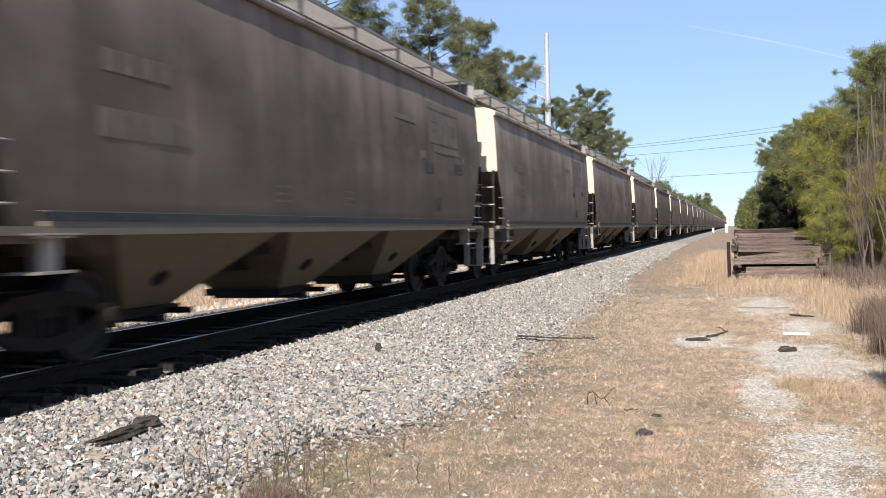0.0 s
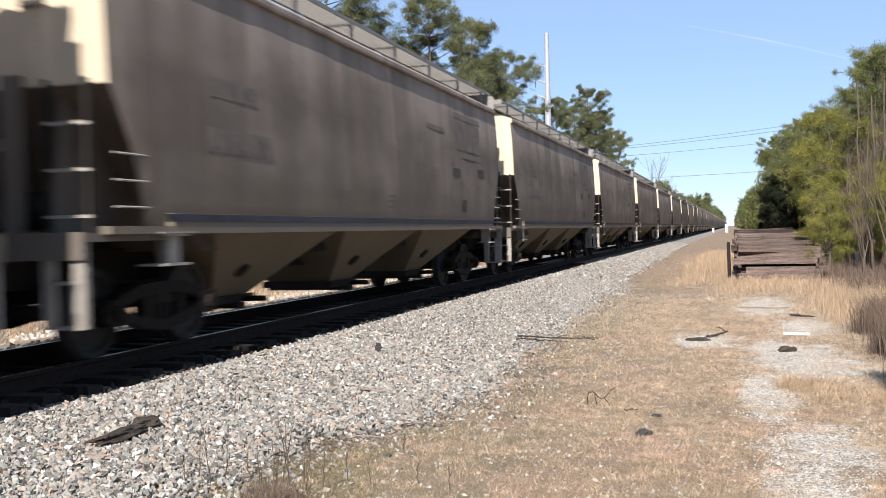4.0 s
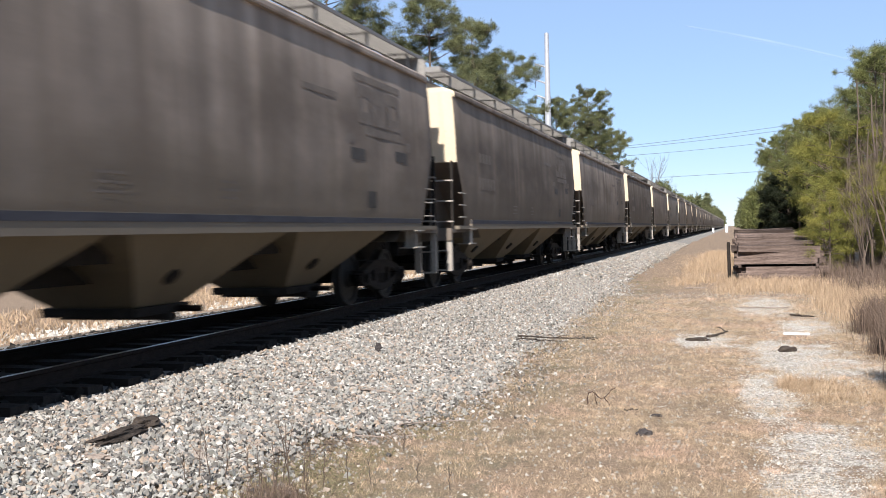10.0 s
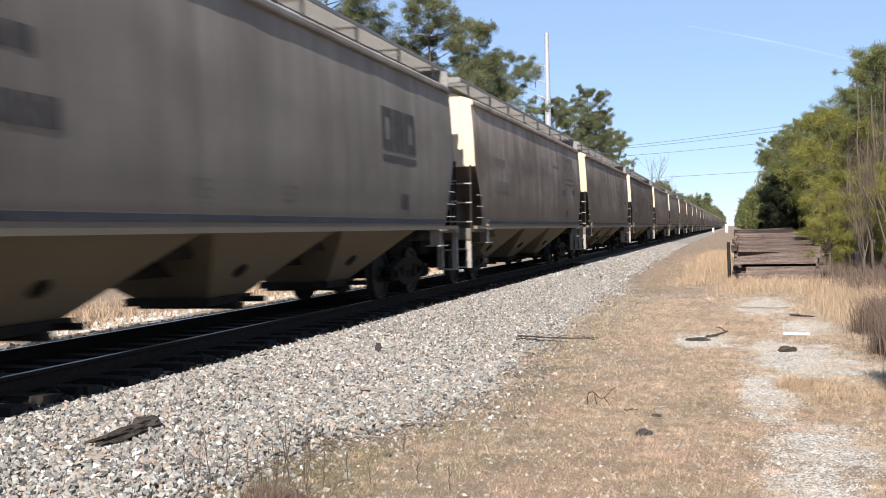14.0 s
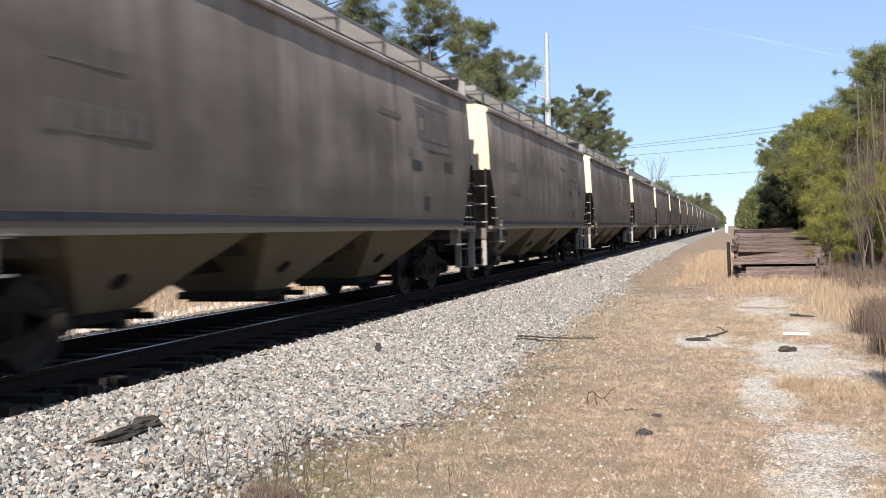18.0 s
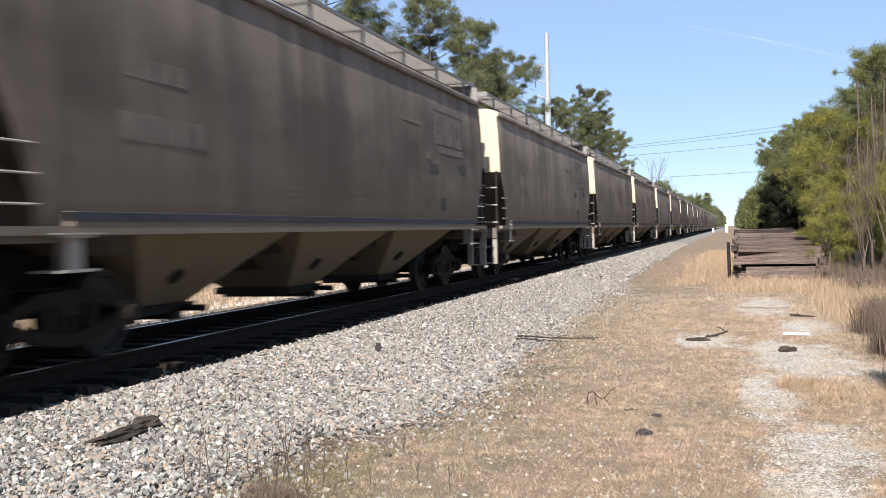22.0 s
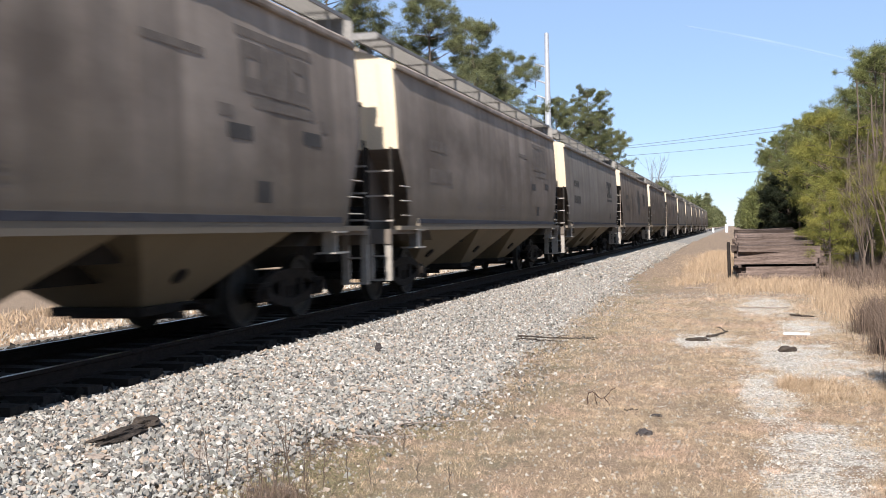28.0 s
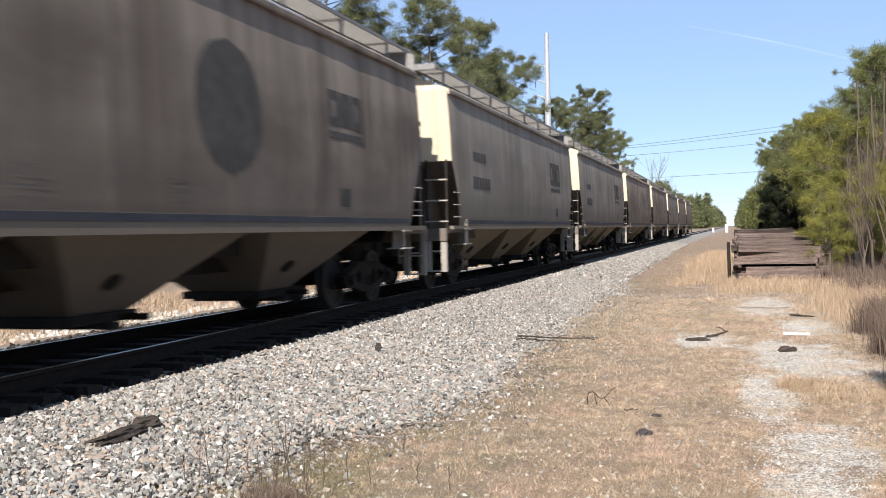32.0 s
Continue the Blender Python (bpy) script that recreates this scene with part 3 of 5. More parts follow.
blades("leaf_litter", fallen, (0.015, 0.045), (0.008, 0.02), (1.2, 1.6), M_BRUSH, "dead brown leaves and bark along the ballast", "litter", 63)
blades("dry_grass", clumped(rg, 26000, 0.0, 2.0, 5.6, 14.5, 190, 0.09), (0.02, 0.06), (0.0016, 0.0034), (0.4, 1.4), M_STRAW, "straw tufts growing through pale gravel", "grass", 36, True)
blades("dry_grass", clumped(rg, 12000, -0.2, 2.4, 14.5, 24, 120, 0.13), (0.03, 0.09), (0.003, 0.006), (0.4, 1.4), M_STRAW, "straw tufts growing through pale gravel", "grass", 37, True)
blades("tall_grass", clumped(rg, 9000, -0.4, 3.2, 25.0, 31.0, 110, 0.2), (0.06, 0.30), (0.005, 0.010), (0.05, 0.9), M_TALL, "tall straw-coloured dead grass before the timber stack", "grass", 41)
blades("tall_grass", clumped(rg, 14000, 1.7, 4.2, 18, 27, 90, 0.22), (0.10, 0.42), (0.004, 0.009), (0.05, 0.5), M_TALL, "tall straw-coloured dead grass by the brush", "grass", 42)
blades("tall_grass", clumped(rg, 7000, -1.6, -0.1, 29, 60, 80, 0.25), (0.12, 0.4), (0.008, 0.014), (0.05, 0.6), M_TALL, "tall straw-coloured dead grass along the stack", "grass", 43)
blades("brown_brush", clumped(rg, 13000, 1.85, 3.2, 12.8, 17.0, 32, 0.14), (0.2, 0.75), (0.004, 0.010), (0.03, 0.38), M_BRUSH, "reddish-brown bare brush stems", "brush", 44)
blades("brown_brush", clumped(rg, 9000, 2.6, 6.5, 22, 34, 80, 0.3), (0.2, 0.75), (0.009, 0.017), (0.03, 0.4), M_BRUSH, "reddish-brown bare brush stems", "brush", 45)
blades("brown_brush", clumped(rg, 9000, 1.64, 2.6, 10.2, 11.0, 24, 0.06), (0.4, 1.2), (0.004, 0.010), (0.03, 0.2), M_BRUSH, "reddish-brown bare brush stems", "brush", 46)


# ---------- trees ----------
def leaf_material(name, dark, light, island=0.3):
    m = plain(name, dark, light, 0.5, 0.7, 0, 0, None, island)
    b = m.node_tree.nodes["Principled BSDF"]
    b.inputs["Transmission Weight"].default_value = 0.0
    return m


M_PINE = leaf_material("pine_needles", (0.042, 0.052, 0.022), (0.18, 0.185, 0.085), 0.4)
M_YOUNG = leaf_material("young_pine_needles", (0.066, 0.078, 0.02), (0.27, 0.24, 0.055), 0.4)
M_MID = leaf_material("mid_pine_needles", (0.048, 0.062, 0.022), (0.19, 0.192, 0.066), 0.4)
M_BARK = plain("pine_bark", (0.065, 0.047, 0.036), (0.18, 0.14, 0.11), 6, 0.95, 0, 0.5, (3, 3, 0.6))
M_TWIG = plain("bare_twigs", (0.065, 0.048, 0.037), (0.17, 0.13, 0.10), 6, 0.95, 0, 0)


def needles(rng, centres, radius, per, length, width):
    """Triangles that radiate from clump centres."""
    n = len(centres) * per
    c = np.repeat(centres, per, 0)
    d = rng.normal(size=(n, 3))
    d[:, 2] = 0.7 * d[:, 2] + 0.2
    d /= np.linalg.norm(d, axis=1)[:, None]
    base = c + d * (rng.uniform(0.0, 1.0, n) ** 0.6 * 0.9 * np.repeat(radius, per))[:, None]
    l = rng.uniform(0.6, 1.2, n) * length
    s = np.cross(d, rng.normal(size=(n, 3)))
    s /= np.linalg.norm(s, axis=1)[:, None] + 1e-9
    d2 = 0.45 * d + rng.normal(0, 0.5, (n, 3))
    v = np.stack([base - s * width / 2, base + s * width / 2, base + d2 * l[:, None]], 1)
    return v.reshape(-1, 3)


def pine(height, bare, spread, seed, leaf, per=210, needle=(0.2, 0.034), limbs=58, name="pine_tree", open_crown=0.76, puffs=2.2):
    """A pine: tapered, slightly bent trunk, limbs, and needle tufts at the limbs' ends."""
    rng = np.random.default_rng(seed)
    tree = new(name)
    bend = rng.normal(0, 0.012, 2) * height
    axis = lambda z: np.array([bend[0] * (z / height) ** 2, bend[1] * (z / height) ** 2, z])
    bm = bmesh.new()
    r0 = 0.011 * height + 0.03
    for k in range(6):
        z0, z1 = height * k / 6, height * (k + 1) / 6
        bar(bm, axis(z0), axis(z1), r0 * (1 - 0.9 * k / 6), 8, r0 * (1 - 0.9 * (k + 1) / 6))
    part("trunk", bm, M_BARK, tree, smooth=True)
    bm = bmesh.new()
    cs, rs = [], []
    for k in range(limbs):
        f = rng.uniform(0, 1) ** 0.85
        z = height * (bare + (1 - bare) * f * 0.97)
        shape = (math.sin(math.pi * min(1, 0.18 + 0.82 * f)) ** 0.7 + 0.12) * rng.uniform(0.55, 1.15)
        ln = spread * shape
        a = rng.uniform(0, 2 * math.pi)
        rise = rng.uniform(-0.05, 0.45) + 0.35 * f
        p0 = axis(z)
        p1 = p0 + ln * np.array([math.cos(a), math.sin(a), rise])
        bar(bm, p0, p1, 0.008 * ln + 0.012, 4, 0.006)
        side = np.array([-math.sin(a), math.cos(a), 0.0])
        for i in range(int(2 + ln * puffs)):      # rounded tufts along the outer limb, some on side twigs
            g = 0.42 + 0.58 * rng.uniform() ** 0.7
            if rng.uniform() < open_crown:
                twig = side * rng.normal(0, 0.2 * ln) * g + np.array([0, 0, rng.normal(0.04, 0.06) * ln])
                cs.append(p0 + (p1 - p0) * g + twig)
                rs.append(rng.uniform(0.25, 0.55) * (0.5 + spread / 6))
                if np.linalg.norm(twig) > 0.3:
                    bar(bm, p0 + (p1 - p0) * g * 0.9, cs[-1], 0.018, 3, 0.008)
    part("limb_frame", bm, M_BARK, tree)
    cs.append(axis(height * 0.99))
    rs.append(0.4)
    part("crown", tri_mesh("crown", needles(rng, np.array(cs), np.array(rs), per, *needle), leaf), leaf, tree)
    return tree


def bare_tree(height, seed, name="bare_tree"):
    """A leafless tree of forked limbs and twigs."""
    rng = random.Random(seed)
    tree = new(name)
    bm, tw = bmesh.new(), bmesh.new()
    stack = [(Vector((0, 0, 0)), Vector((rng.uniform(-0.04, 0.04), rng.uniform(-0.04, 0.04), 1)), height * 0.34, 0.011 * height + 0.01, 0)]
    while stack:
        p, d, ln, r, lev = stack.pop()
        q = p + d.normalized() * ln
        bar(bm if lev < 2 else tw, p, q, r, 7 if lev < 2 else 3, r * 0.65)
        if lev < 5:
            for _ in range(3 if lev in (1, 2) else 2):
                nd = d.normalized() + Vector((rng.gauss(0, 0.26), rng.gauss(0, 0.26), rng.gauss(0.12, 0.2)))
                stack.append((p + (q - p) * rng.uniform(0.6, 1), nd, ln * rng.uniform(0.55, 0.85), r * 0.55, lev + 1))
    part("trunk", bm, M_TWIG, tree)
    tagged(part("twigs", tw, M_TWIG, tree), kind="stuff")
    return tree


# pines west of the track, seen over the cars
far_pines = [pine(22, 0.42, 4.1, s, M_PINE, 230, (0.17, 0.05), 64) for s in (11, 12, 13)]
spots = ((-25.9, 62, 0, 20.5), (-25.2, 66, 1, 17.4), (-25.2, 84, 1, 22.4), (-26.5, 87, 2, 19.5), (-24.6, 98, 2, 22.6), (-25.8, 102, 0, 20), (-24.5, 112, 1, 22.0), (-28, 120, 0, 19),
         (-25.7, 150, 0, 21.4), (-23.7, 172, 2, 25.6), (-24.8, 165, 1, 22), (-21.8, 190, 1, 20.4), (-23, 181, 0, 22.5), (-24, 205, 2, 18))
for k, (x, y, v, h) in enumerate(spots):
    m = pose(x, y, 0, 0, 0, 77 * k)
    src = far_pines[v]
    ob = src if k in (0, 1, 3) and not src.get("label") else None
    if ob is None:
        ob = copy_thing(src, m)
    else:
        ob.matrix_world = m
    ob.scale = (h / 22,) * 3
    tagged(ob, "tall dark green pine with an open uneven crown", "pine tree", "pines beyond the track")
for x, y, h, s in ((-25, 345, 28.5, 3), (-26, 352, 26, 5)):
    ob = bare_tree(h, s)
    ob.matrix_world = pose(x, y, 0, 0, 0, 40 * s)
    tagged(ob, "leafless grey tree beyond the track", "bare tree", "bare trees beyond the track")


def woods(name, x0, x1, y0, y1, trees, height, leaf, label, seed, per=26, leaf_size=(0.9, 0.3), blob=1.3, low=0.06):
    """A far wood as one mesh of many tufts, uneven along its top, with trunks."""
    rng = np.random.default_rng(seed)
    cs, rs = [], []
    for _ in range(trees):
        x, y = rng.uniform(x0, x1), y0 + (y1 - y0) * rng.uniform() ** 1.4
        h = rng.uniform(*height)
        sp = rng.uniform(0.11, 0.17) * h
        for i in range(34):
            f = rng.uniform(low, 1)
            w = sp * (math.sin(math.pi * min(1, 0.25 + 0.75 * f)) ** 0.8 + 0.15) * math.sqrt(rng.uniform())
            a = rng.uniform(0, 2 * math.pi)
            cs.append((x + w * math.cos(a), y + w * math.sin(a), h * f))
            rs.append(rng.uniform(0.5, 1.0) * blob)
    ob = new(name, tri_mesh(name, needles(rng, np.array(cs), np.array(rs), per, *leaf_size), leaf))
    return tagged(ob, label, "woods", "", "stuff")


woods("woods", -60, -23, 205, 520, 150, (11, 17), M_PINE, "dark green pine woods beyond the track", 51, 50, (0.5, 0.2), 1.1)
woods("woods", -60, -22, 500, 1300, 160, (14, 20), M_PINE, "dark green pine woods beyond the track", 52, 20, (1.6, 0.6), 2.2)
woods("woods", -27, -22, 345, 620, 60, (14.5, 17.5), M_PINE, "green pine woods lining the far track", 59, 36, (0.7, 0.28), 1.2)
woods("woods", -24, -15, 620, 2200, 70, (17, 22), M_PINE, "green pine woods lining the far track", 60, 20, (1.8, 0.7), 2.2)
woods("woods", -45, -24, 20, 205, 60, (3, 7), M_PINE, "low dark pine undergrowth beyond the track", 53, 20)
woods("woods", 5.6, 15, 120, 185, 60, (7.6, 10.3), M_MID, "green pine woods along the track", 54, 110, (0.28, 0.1), 0.8, 0.3)
woods("woods", 3.8, 14, 185, 420, 110, (8.3, 10.8), M_MID, "green pine woods along the track", 58, 60, (0.5, 0.18), 1.0, 0.15)
woods("woods", 3.4, 20, 420, 1300, 130, (9, 12), M_PINE, "green pine woods along the track", 55, 20, (1.6, 0.6), 2.0)
woods("woods", 13, 36, 45, 140, 80, (7.5, 10.5), M_MID, "green pine woods deep behind the front trees", 56, 60, (0.4, 0.13), 0.9)
# unseen trees, added; they block low sky east of the train
woods("woods", 8, 40, -40, 24, 40, (10, 15), M_MID, "green pine woods out of view beside the camera", 57, 20)

# the near edge of the wood east of the path
edge_mid = [pine(12.5, b, 2.5, s, M_MID, 240, (0.13, 0.03), n) for s, b, n in ((21, 0.3, 52), (22, 0.36, 50), (23, 0.52, 34))]
edge_young = [pine(5.0, 0.08, 1.5, s, M_YOUNG, 200, (0.13, 0.017), 40, "young_pine", 0.9, 3.0) for s in (24, 25, 26)]
edge_spots = [(4.9, 53, 0, 7.4), (4.6, 59, 1, 7.6), (5.4, 64, 2, 8.8), (4.8, 72, 1, 8.4), (5.9, 45.5, 1, 8.6), (6.7, 47.5, 0, 9.6), (8.3, 43, 2, 9.4), (7.4, 54, 2, 10.6), (6.4, 62, 2, 10.6), (6.2, 70, 0, 11.2), (8.5, 66, 2, 13), (5.8, 80, 2, 11), (7.5, 84, 0, 13), (5.6, 93, 1, 11.6), (7.2, 99, 2, 13.5),
              (5.2, 108, 0, 13), (6.6, 116, 1, 14.5), (5.0, 124, 2, 13.6), (9.6, 50, 2, 11.2), (9.8, 60, 1, 14), (10, 75, 2, 14), (9, 92, 0, 14.5), (8.4, 110, 1, 15), (5.4, 136, 0, 14), (6.0, 148, 2, 15)]
for k, (x, y, v, h) in enumerate(edge_spots):
    m = pose(x, y, 0, 0, 0, 63 * k)
    ob = edge_mid[v] if not edge_mid[v].get("label") else copy_thing(edge_mid[v], m)
    ob.matrix_world = m
    ob.scale = ((0.87 if y > 52 else 1.05) * h / 12.5,) * 3
    tagged(ob, "slender green pine at the wood's edge", "pine tree", "pines at the wood's edge")
young_spots = [(2.75, 31.8, 1, 2.3), (2.9, 35.5, 0, 3.0), (3.7, 36.5, 1, 3.4), (4.4, 34, 2, 2.6), (5.6, 38.8, 0, 4.2), (4.5, 43, 1, 5.6), (4.5, 49, 2, 6.6), (5.4, 33.5, 1, 3.6), (4.75, 31.5, 2, 3.3)]
for k, (x, y, v, h) in enumerate(young_spots):
    m = pose(x, y, 0, 0, 0, 51 * k)
    ob = edge_young[v] if not edge_young[v].get("label") else copy_thing(edge_young[v], m)
    ob.matrix_world = m
    ob.scale = (h / 5.0,) * 3
    tagged(ob, "young yellow-green pine among brush at the wood's edge", "young pine", "young pines at the wood's edge")
for k, (x, y, h) in enumerate(((5.1, 38.5, 9), (5.6, 40, 10), (4.9, 41, 7.5), (5.9, 42, 10.5), (5.5, 36.5, 6.5), (4.4, 39, 5.5), (6.3, 44, 11), (3.9, 36.2, 4), (3.55, 30.5, 4.2), (3.9, 31.5, 5.6), (4.15, 30.2, 6.8), (4.5, 32.4, 7.6), (4.3, 29.0, 6.2), (3.75, 33.0, 5.0), (4.9, 33.2, 9.0), (4.05, 34.0, 7.0), (3.4, 29.2, 3.4), (4.6, 30.4, 8.2), (4.6, 35.2, 5), (5.2, 35, 6), (4.2, 41.5, 6), (5.3, 43.5, 8.5), (6.2, 47.5, 9.5), (4.7, 37.4, 7), (3.6, 34.6, 3.2))):
    ob = bare_tree(h * 0.62, 30 + k)
    ob.matrix_world = pose(x, y, 0, 0, 0, 80 * k)
    tagged(ob, "thin grey leafless sapling in the brush", "sapling", "leafless saplings")


# near-black trees added to paint the shaded hollow in the wood's edge
M_HOLLOW = leaf_material("hollow_dark_needles", (0.008, 0.011, 0.006), (0.03, 0.036, 0.016))
for k, (x, y, h) in enumerate(((4.6, 92, 6.4), (4.3, 97, 5.4), (5.4, 90, 6.0))):
    ob = pine(h, 0.03, 2.1, 71 + k, M_HOLLOW, 260, (0.22, 0.05), 60, "hollow_filler_tree", 1.0)
    ob.matrix_world = pose(x, y, 0)
    tagged(ob, "near-black tree added for a shaded hollow among pines", "cedar tree", "cedars at the wood's edge")


def snag(x, y, h, r, seed):
    """A dead standing trunk with a few broken stubs."""
    rng = random.Random(seed)
    tree = tagged(new("dead_tree"), "thin dead standing tree in brown brush", "dead tree", "dead trees in the brush")
    tree.matrix_world = pose(x, y, 0, rng.uniform(-2, 2), rng.uniform(-2, 2), 0)
    bm = bmesh.new()
    pts = [(rng.gauss(0, 0.02), rng.gauss(0, 0.02), h * k / 6) for k in range(7)]
    tube(bm, pts, r, 7, r * 0.45)
    part("trunk", bm, M_TWIG if h < 4 else M_BARK, tree)
    for k in range(int(6 + h)):
        p = Vector(pts[rng.randrange(2, 7)]) + Vector((0, 0, rng.uniform(-0.3, 0.0)))
        a, l = rng.uniform(0, 6.28), rng.uniform(0.3, 1.1)
        q = p + Vector((math.cos(a) * l, math.sin(a) * l, l * rng.uniform(-0.1, 0.7)))
        bm = bmesh.new()
        tube(bm, [p, p.lerp(q, 0.5) + Vector((0, 0, 0.04)), q], r * 0.3, 4, r * 0.1)
        part("branch", bm, M_BARK, tree)


for k, (x, y, h, r) in enumerate(((5.05, 43, 7.4, 0.06), (4.8, 41.5, 5.6, 0.05), (4.55, 38, 3.7, 0.05), (4.75, 39.5, 5.0, 0.04), (5.3, 41, 6.5, 0.06), (4.35, 38.4, 4.2, 0.035), (5.0, 40, 5.4, 0.04), (4.1, 40.5, 4.2, 0.035), (5.6, 42.5, 7.5, 0.06), (4.0, 37.5, 3.2, 0.03))):
    snag(x, y, h, r, 90 + k)

# ---------- stacked old ties ----------
M_OLD = plain("weathered_tie_wood", (0.032, 0.022, 0.018), (0.20, 0.15, 0.125), 5, 0.95, 0, 0.6, (0.25, 3, 3), 0, 0.55)
OLD = []
for k in range(5):
    me = tie_mesh(40 + k, 2.36)
    me.materials.clear()
    me.materials.append(M_OLD)
    OLD.append(me)


def tie_stack(y0, wide, layers, seed, x=1.25, base=0.0):
    rng = random.Random(seed)
    stack = tagged(new("tie_stack"), "stack of weathered brown old railway ties on dry grass", "timber stack", "stacks of old ties")
    stack.matrix_world = pose(x, y0, 0)
    z = 0.05 + base
    for y in (0.25, wide * 0.245 - 0.3):
        for xx in (-1.0, 1.0):
            part("spacer", SPACER, M_OLD, stack, "", pose(xx, wide * 0.12, 0.1, 0, 0, 90) if y < 0.3 else pose(xx * 0.6, wide * 0.12, 0.1, 0, 0, 90))
    if base:
        for xx in (-0.9, 0.8):
            part("spacer", SPACER, M_OLD, stack, "", pose(xx, wide * 0.12, 0.1 + base, 0, 0, 90))
    for l in range(layers):
        if l == 2:
            z += 0.085
            for xx in (-1.15, 1.05):
                part("spacer", SPACER, M_OLD, stack, "", pose(xx, wide * 0.12, z, 0, 0, 90))
        z += 0.183
        short = 1 if l == layers - 1 else 0
        loose = 0.45 if short else 0.2 if l == layers - 2 and layers > 5 else 0.03
        for w in range(wide):
            if rng.random() < loose:
                continue
            part("tie", OLD[rng.randrange(5)], M_OLD, stack, "", pose(rng.gauss(0, 0.07) + (0.2 if rng.random() < 0.1 else 0), 0.13 + w * 0.245 + rng.uniform(-0.045, 0.015), z + rng.uniform(-0.015, 0.012), rng.uniform(-6, 6), rng.uniform(-0.7, 0.7) * (1 + 1.5 * short), rng.uniform(-1.3, 1.3) * (1 + 7 * short)))
    return stack


bm = bmesh.new()
box(bm, 0 - 0.75, 0.75, -0.05, 0.05, -0.1, 0.0)
SPACER = mesh_of("spacer", bm, M_OLD)
for y0, wide, layers, seed, base in ((31.3, 6, 5, 1, 0), (32.9, 6, 5, 2, 0.09), (34.6, 6, 5, 3, 0.05), (36.4, 6, 6, 4, 0), (38.3, 6, 6, 5, 0.05), (40.6, 6, 6, 6, 0.09), (43.0, 6, 7, 7, 0), (45.6, 6, 7, 8, 0.05)):
    tie_stack(y0, wide, layers, seed, 1.25 + 0.06 * (seed % 3), base)
for y in (31.2, 32.9):
    bm = bmesh.new()
    bar(bm, (-0.14, y, 0), (-0.16, y, 1.15), 0.05, 8, 0.045)
    me = mesh_of("stake", bm, M_TIE)
    tagged(new("stake", me), "dark upright stake beside the tie stack", "stake", "stakes by the stack")


# ---------- power line, signal cases, contrail ----------
M_STEEL = plain("galvanised_pole", (0.34, 0.35, 0.37), (0.46, 0.47, 0.49), 2, 0.5, 0.3, 0)
M_WIRE = plain("dark_wire", (0.05, 0.055, 0.065), (0.09, 0.095, 0.11), 2, 0.6, 0, 0)
M_WHITE = plain("white_enamel", (0.6, 0.6, 0.58), (0.8, 0.8, 0.78), 4, 0.5)
pole = tagged(new("power_pole"), "tall pale steel transmission pole beyond the pines", "power pole")
pole.matrix_world = pose(-25.45, 143, 0)
bm = bmesh.new()
bar(bm, (0, 0, 0), (0, 0, 16), 0.55, 16, 0.46)
bar(bm, (0, 0, 16), (0, 0, 30), 0.46, 16, 0.30)
part("shaft", bm, M_STEEL, pole, smooth=True)
for z in (25.3, 23.0, 20.8):
    bm = bmesh.new()
    bar(bm, (0, 0, z - 0.3), (-1.7, -0.3, z + 0.3), 0.14, 6, 0.1)
    arm = part("arm", bm, M_STEEL, pole)
    bm = bmesh.new()
    for k in range(6):
        bar(bm, (-1.7, -0.3, z + 0.1 - 0.16 * k), (-1.7, -0.3, z - 0.16 * k), 0.1, 8, 0.07)
    part("insulator", bm, M_WIRE, arm)


def wire(points, sag, label, r=0.03):
    (a, b), n = (Vector(points[0]), Vector(points[1])), 16
    bm = bmesh.new()
    ps = [a.lerp(b, k / n) - Vector((0, 0, sag * 4 * (k / n) * (1 - k / n))) for k in range(n + 1)]
    across = (b - a).cross(Vector((0, 0, 1))).normalized()
    sheet(bm, [[p + r * (math.cos(t) * across + Vector((0, 0, math.sin(t)))) for t in (0.0, 1.2566, 2.5133, 3.7699, 5.0265, 6.2832)] for p in ps])
    bmesh.ops.remove_doubles(bm, verts=bm.verts, dist=0.001)
    tagged(new("power_wire", mesh_of("power_wire", bm, M_WIRE)), label, "power wire", "power wires")


for z in (24.9, 22.6, 20.4):
    wire(((-27.15, 142.7, z - 0.85), (-29.0, -20, z - 0.85)), 2.0, "thin dark power wire strung along the pines", 0.025)
wire(((-32, 200, 17.2), (26, 200, 22.2)), 0.6, "thin dark power wire crossing over the track", 0.035)
wire(((-32, 200, 16.9), (26, 200, 21.2)), 0.6, "thin dark power wire crossing over the track", 0.035)
wire(((-32, 200, 15.6), (26, 200, 18.9)), 0.6, "thin dark power wire crossing over the track", 0.035)
wire(((-32, 200, 11.2), (26, 200, 12.6)), 0.3, "thin dark power wire crossing over the track", 0.035)
for x, y, h, w in ((-1.45, 228, 1.95, 0.6), (-4.3, 228, 1.2, 0.4)):
    case = tagged(new("signal_case"), "white trackside signal case", "signal case", "signal cases")
    case.matrix_world = pose(x, y, 0)
    bm = bmesh.new()
    box(bm, -w / 2, w / 2, -0.3, 0.3, 0.25, h - 0.1)
    part("cabinet", bm, M_WHITE, case)
    bm = bmesh.new()
    box(bm, -w / 2 - 0.05, w / 2 + 0.05, -0.36, 0.36, h - 0.1, h)
    part("cap", bm, M_WHITE, case)
    bm = bmesh.new()
    box(bm, -w / 2 + 0.05, w / 2 - 0.05, -0.25, 0.25, 0, 0.25)
    part("footing", bm, M_STEEL, case)


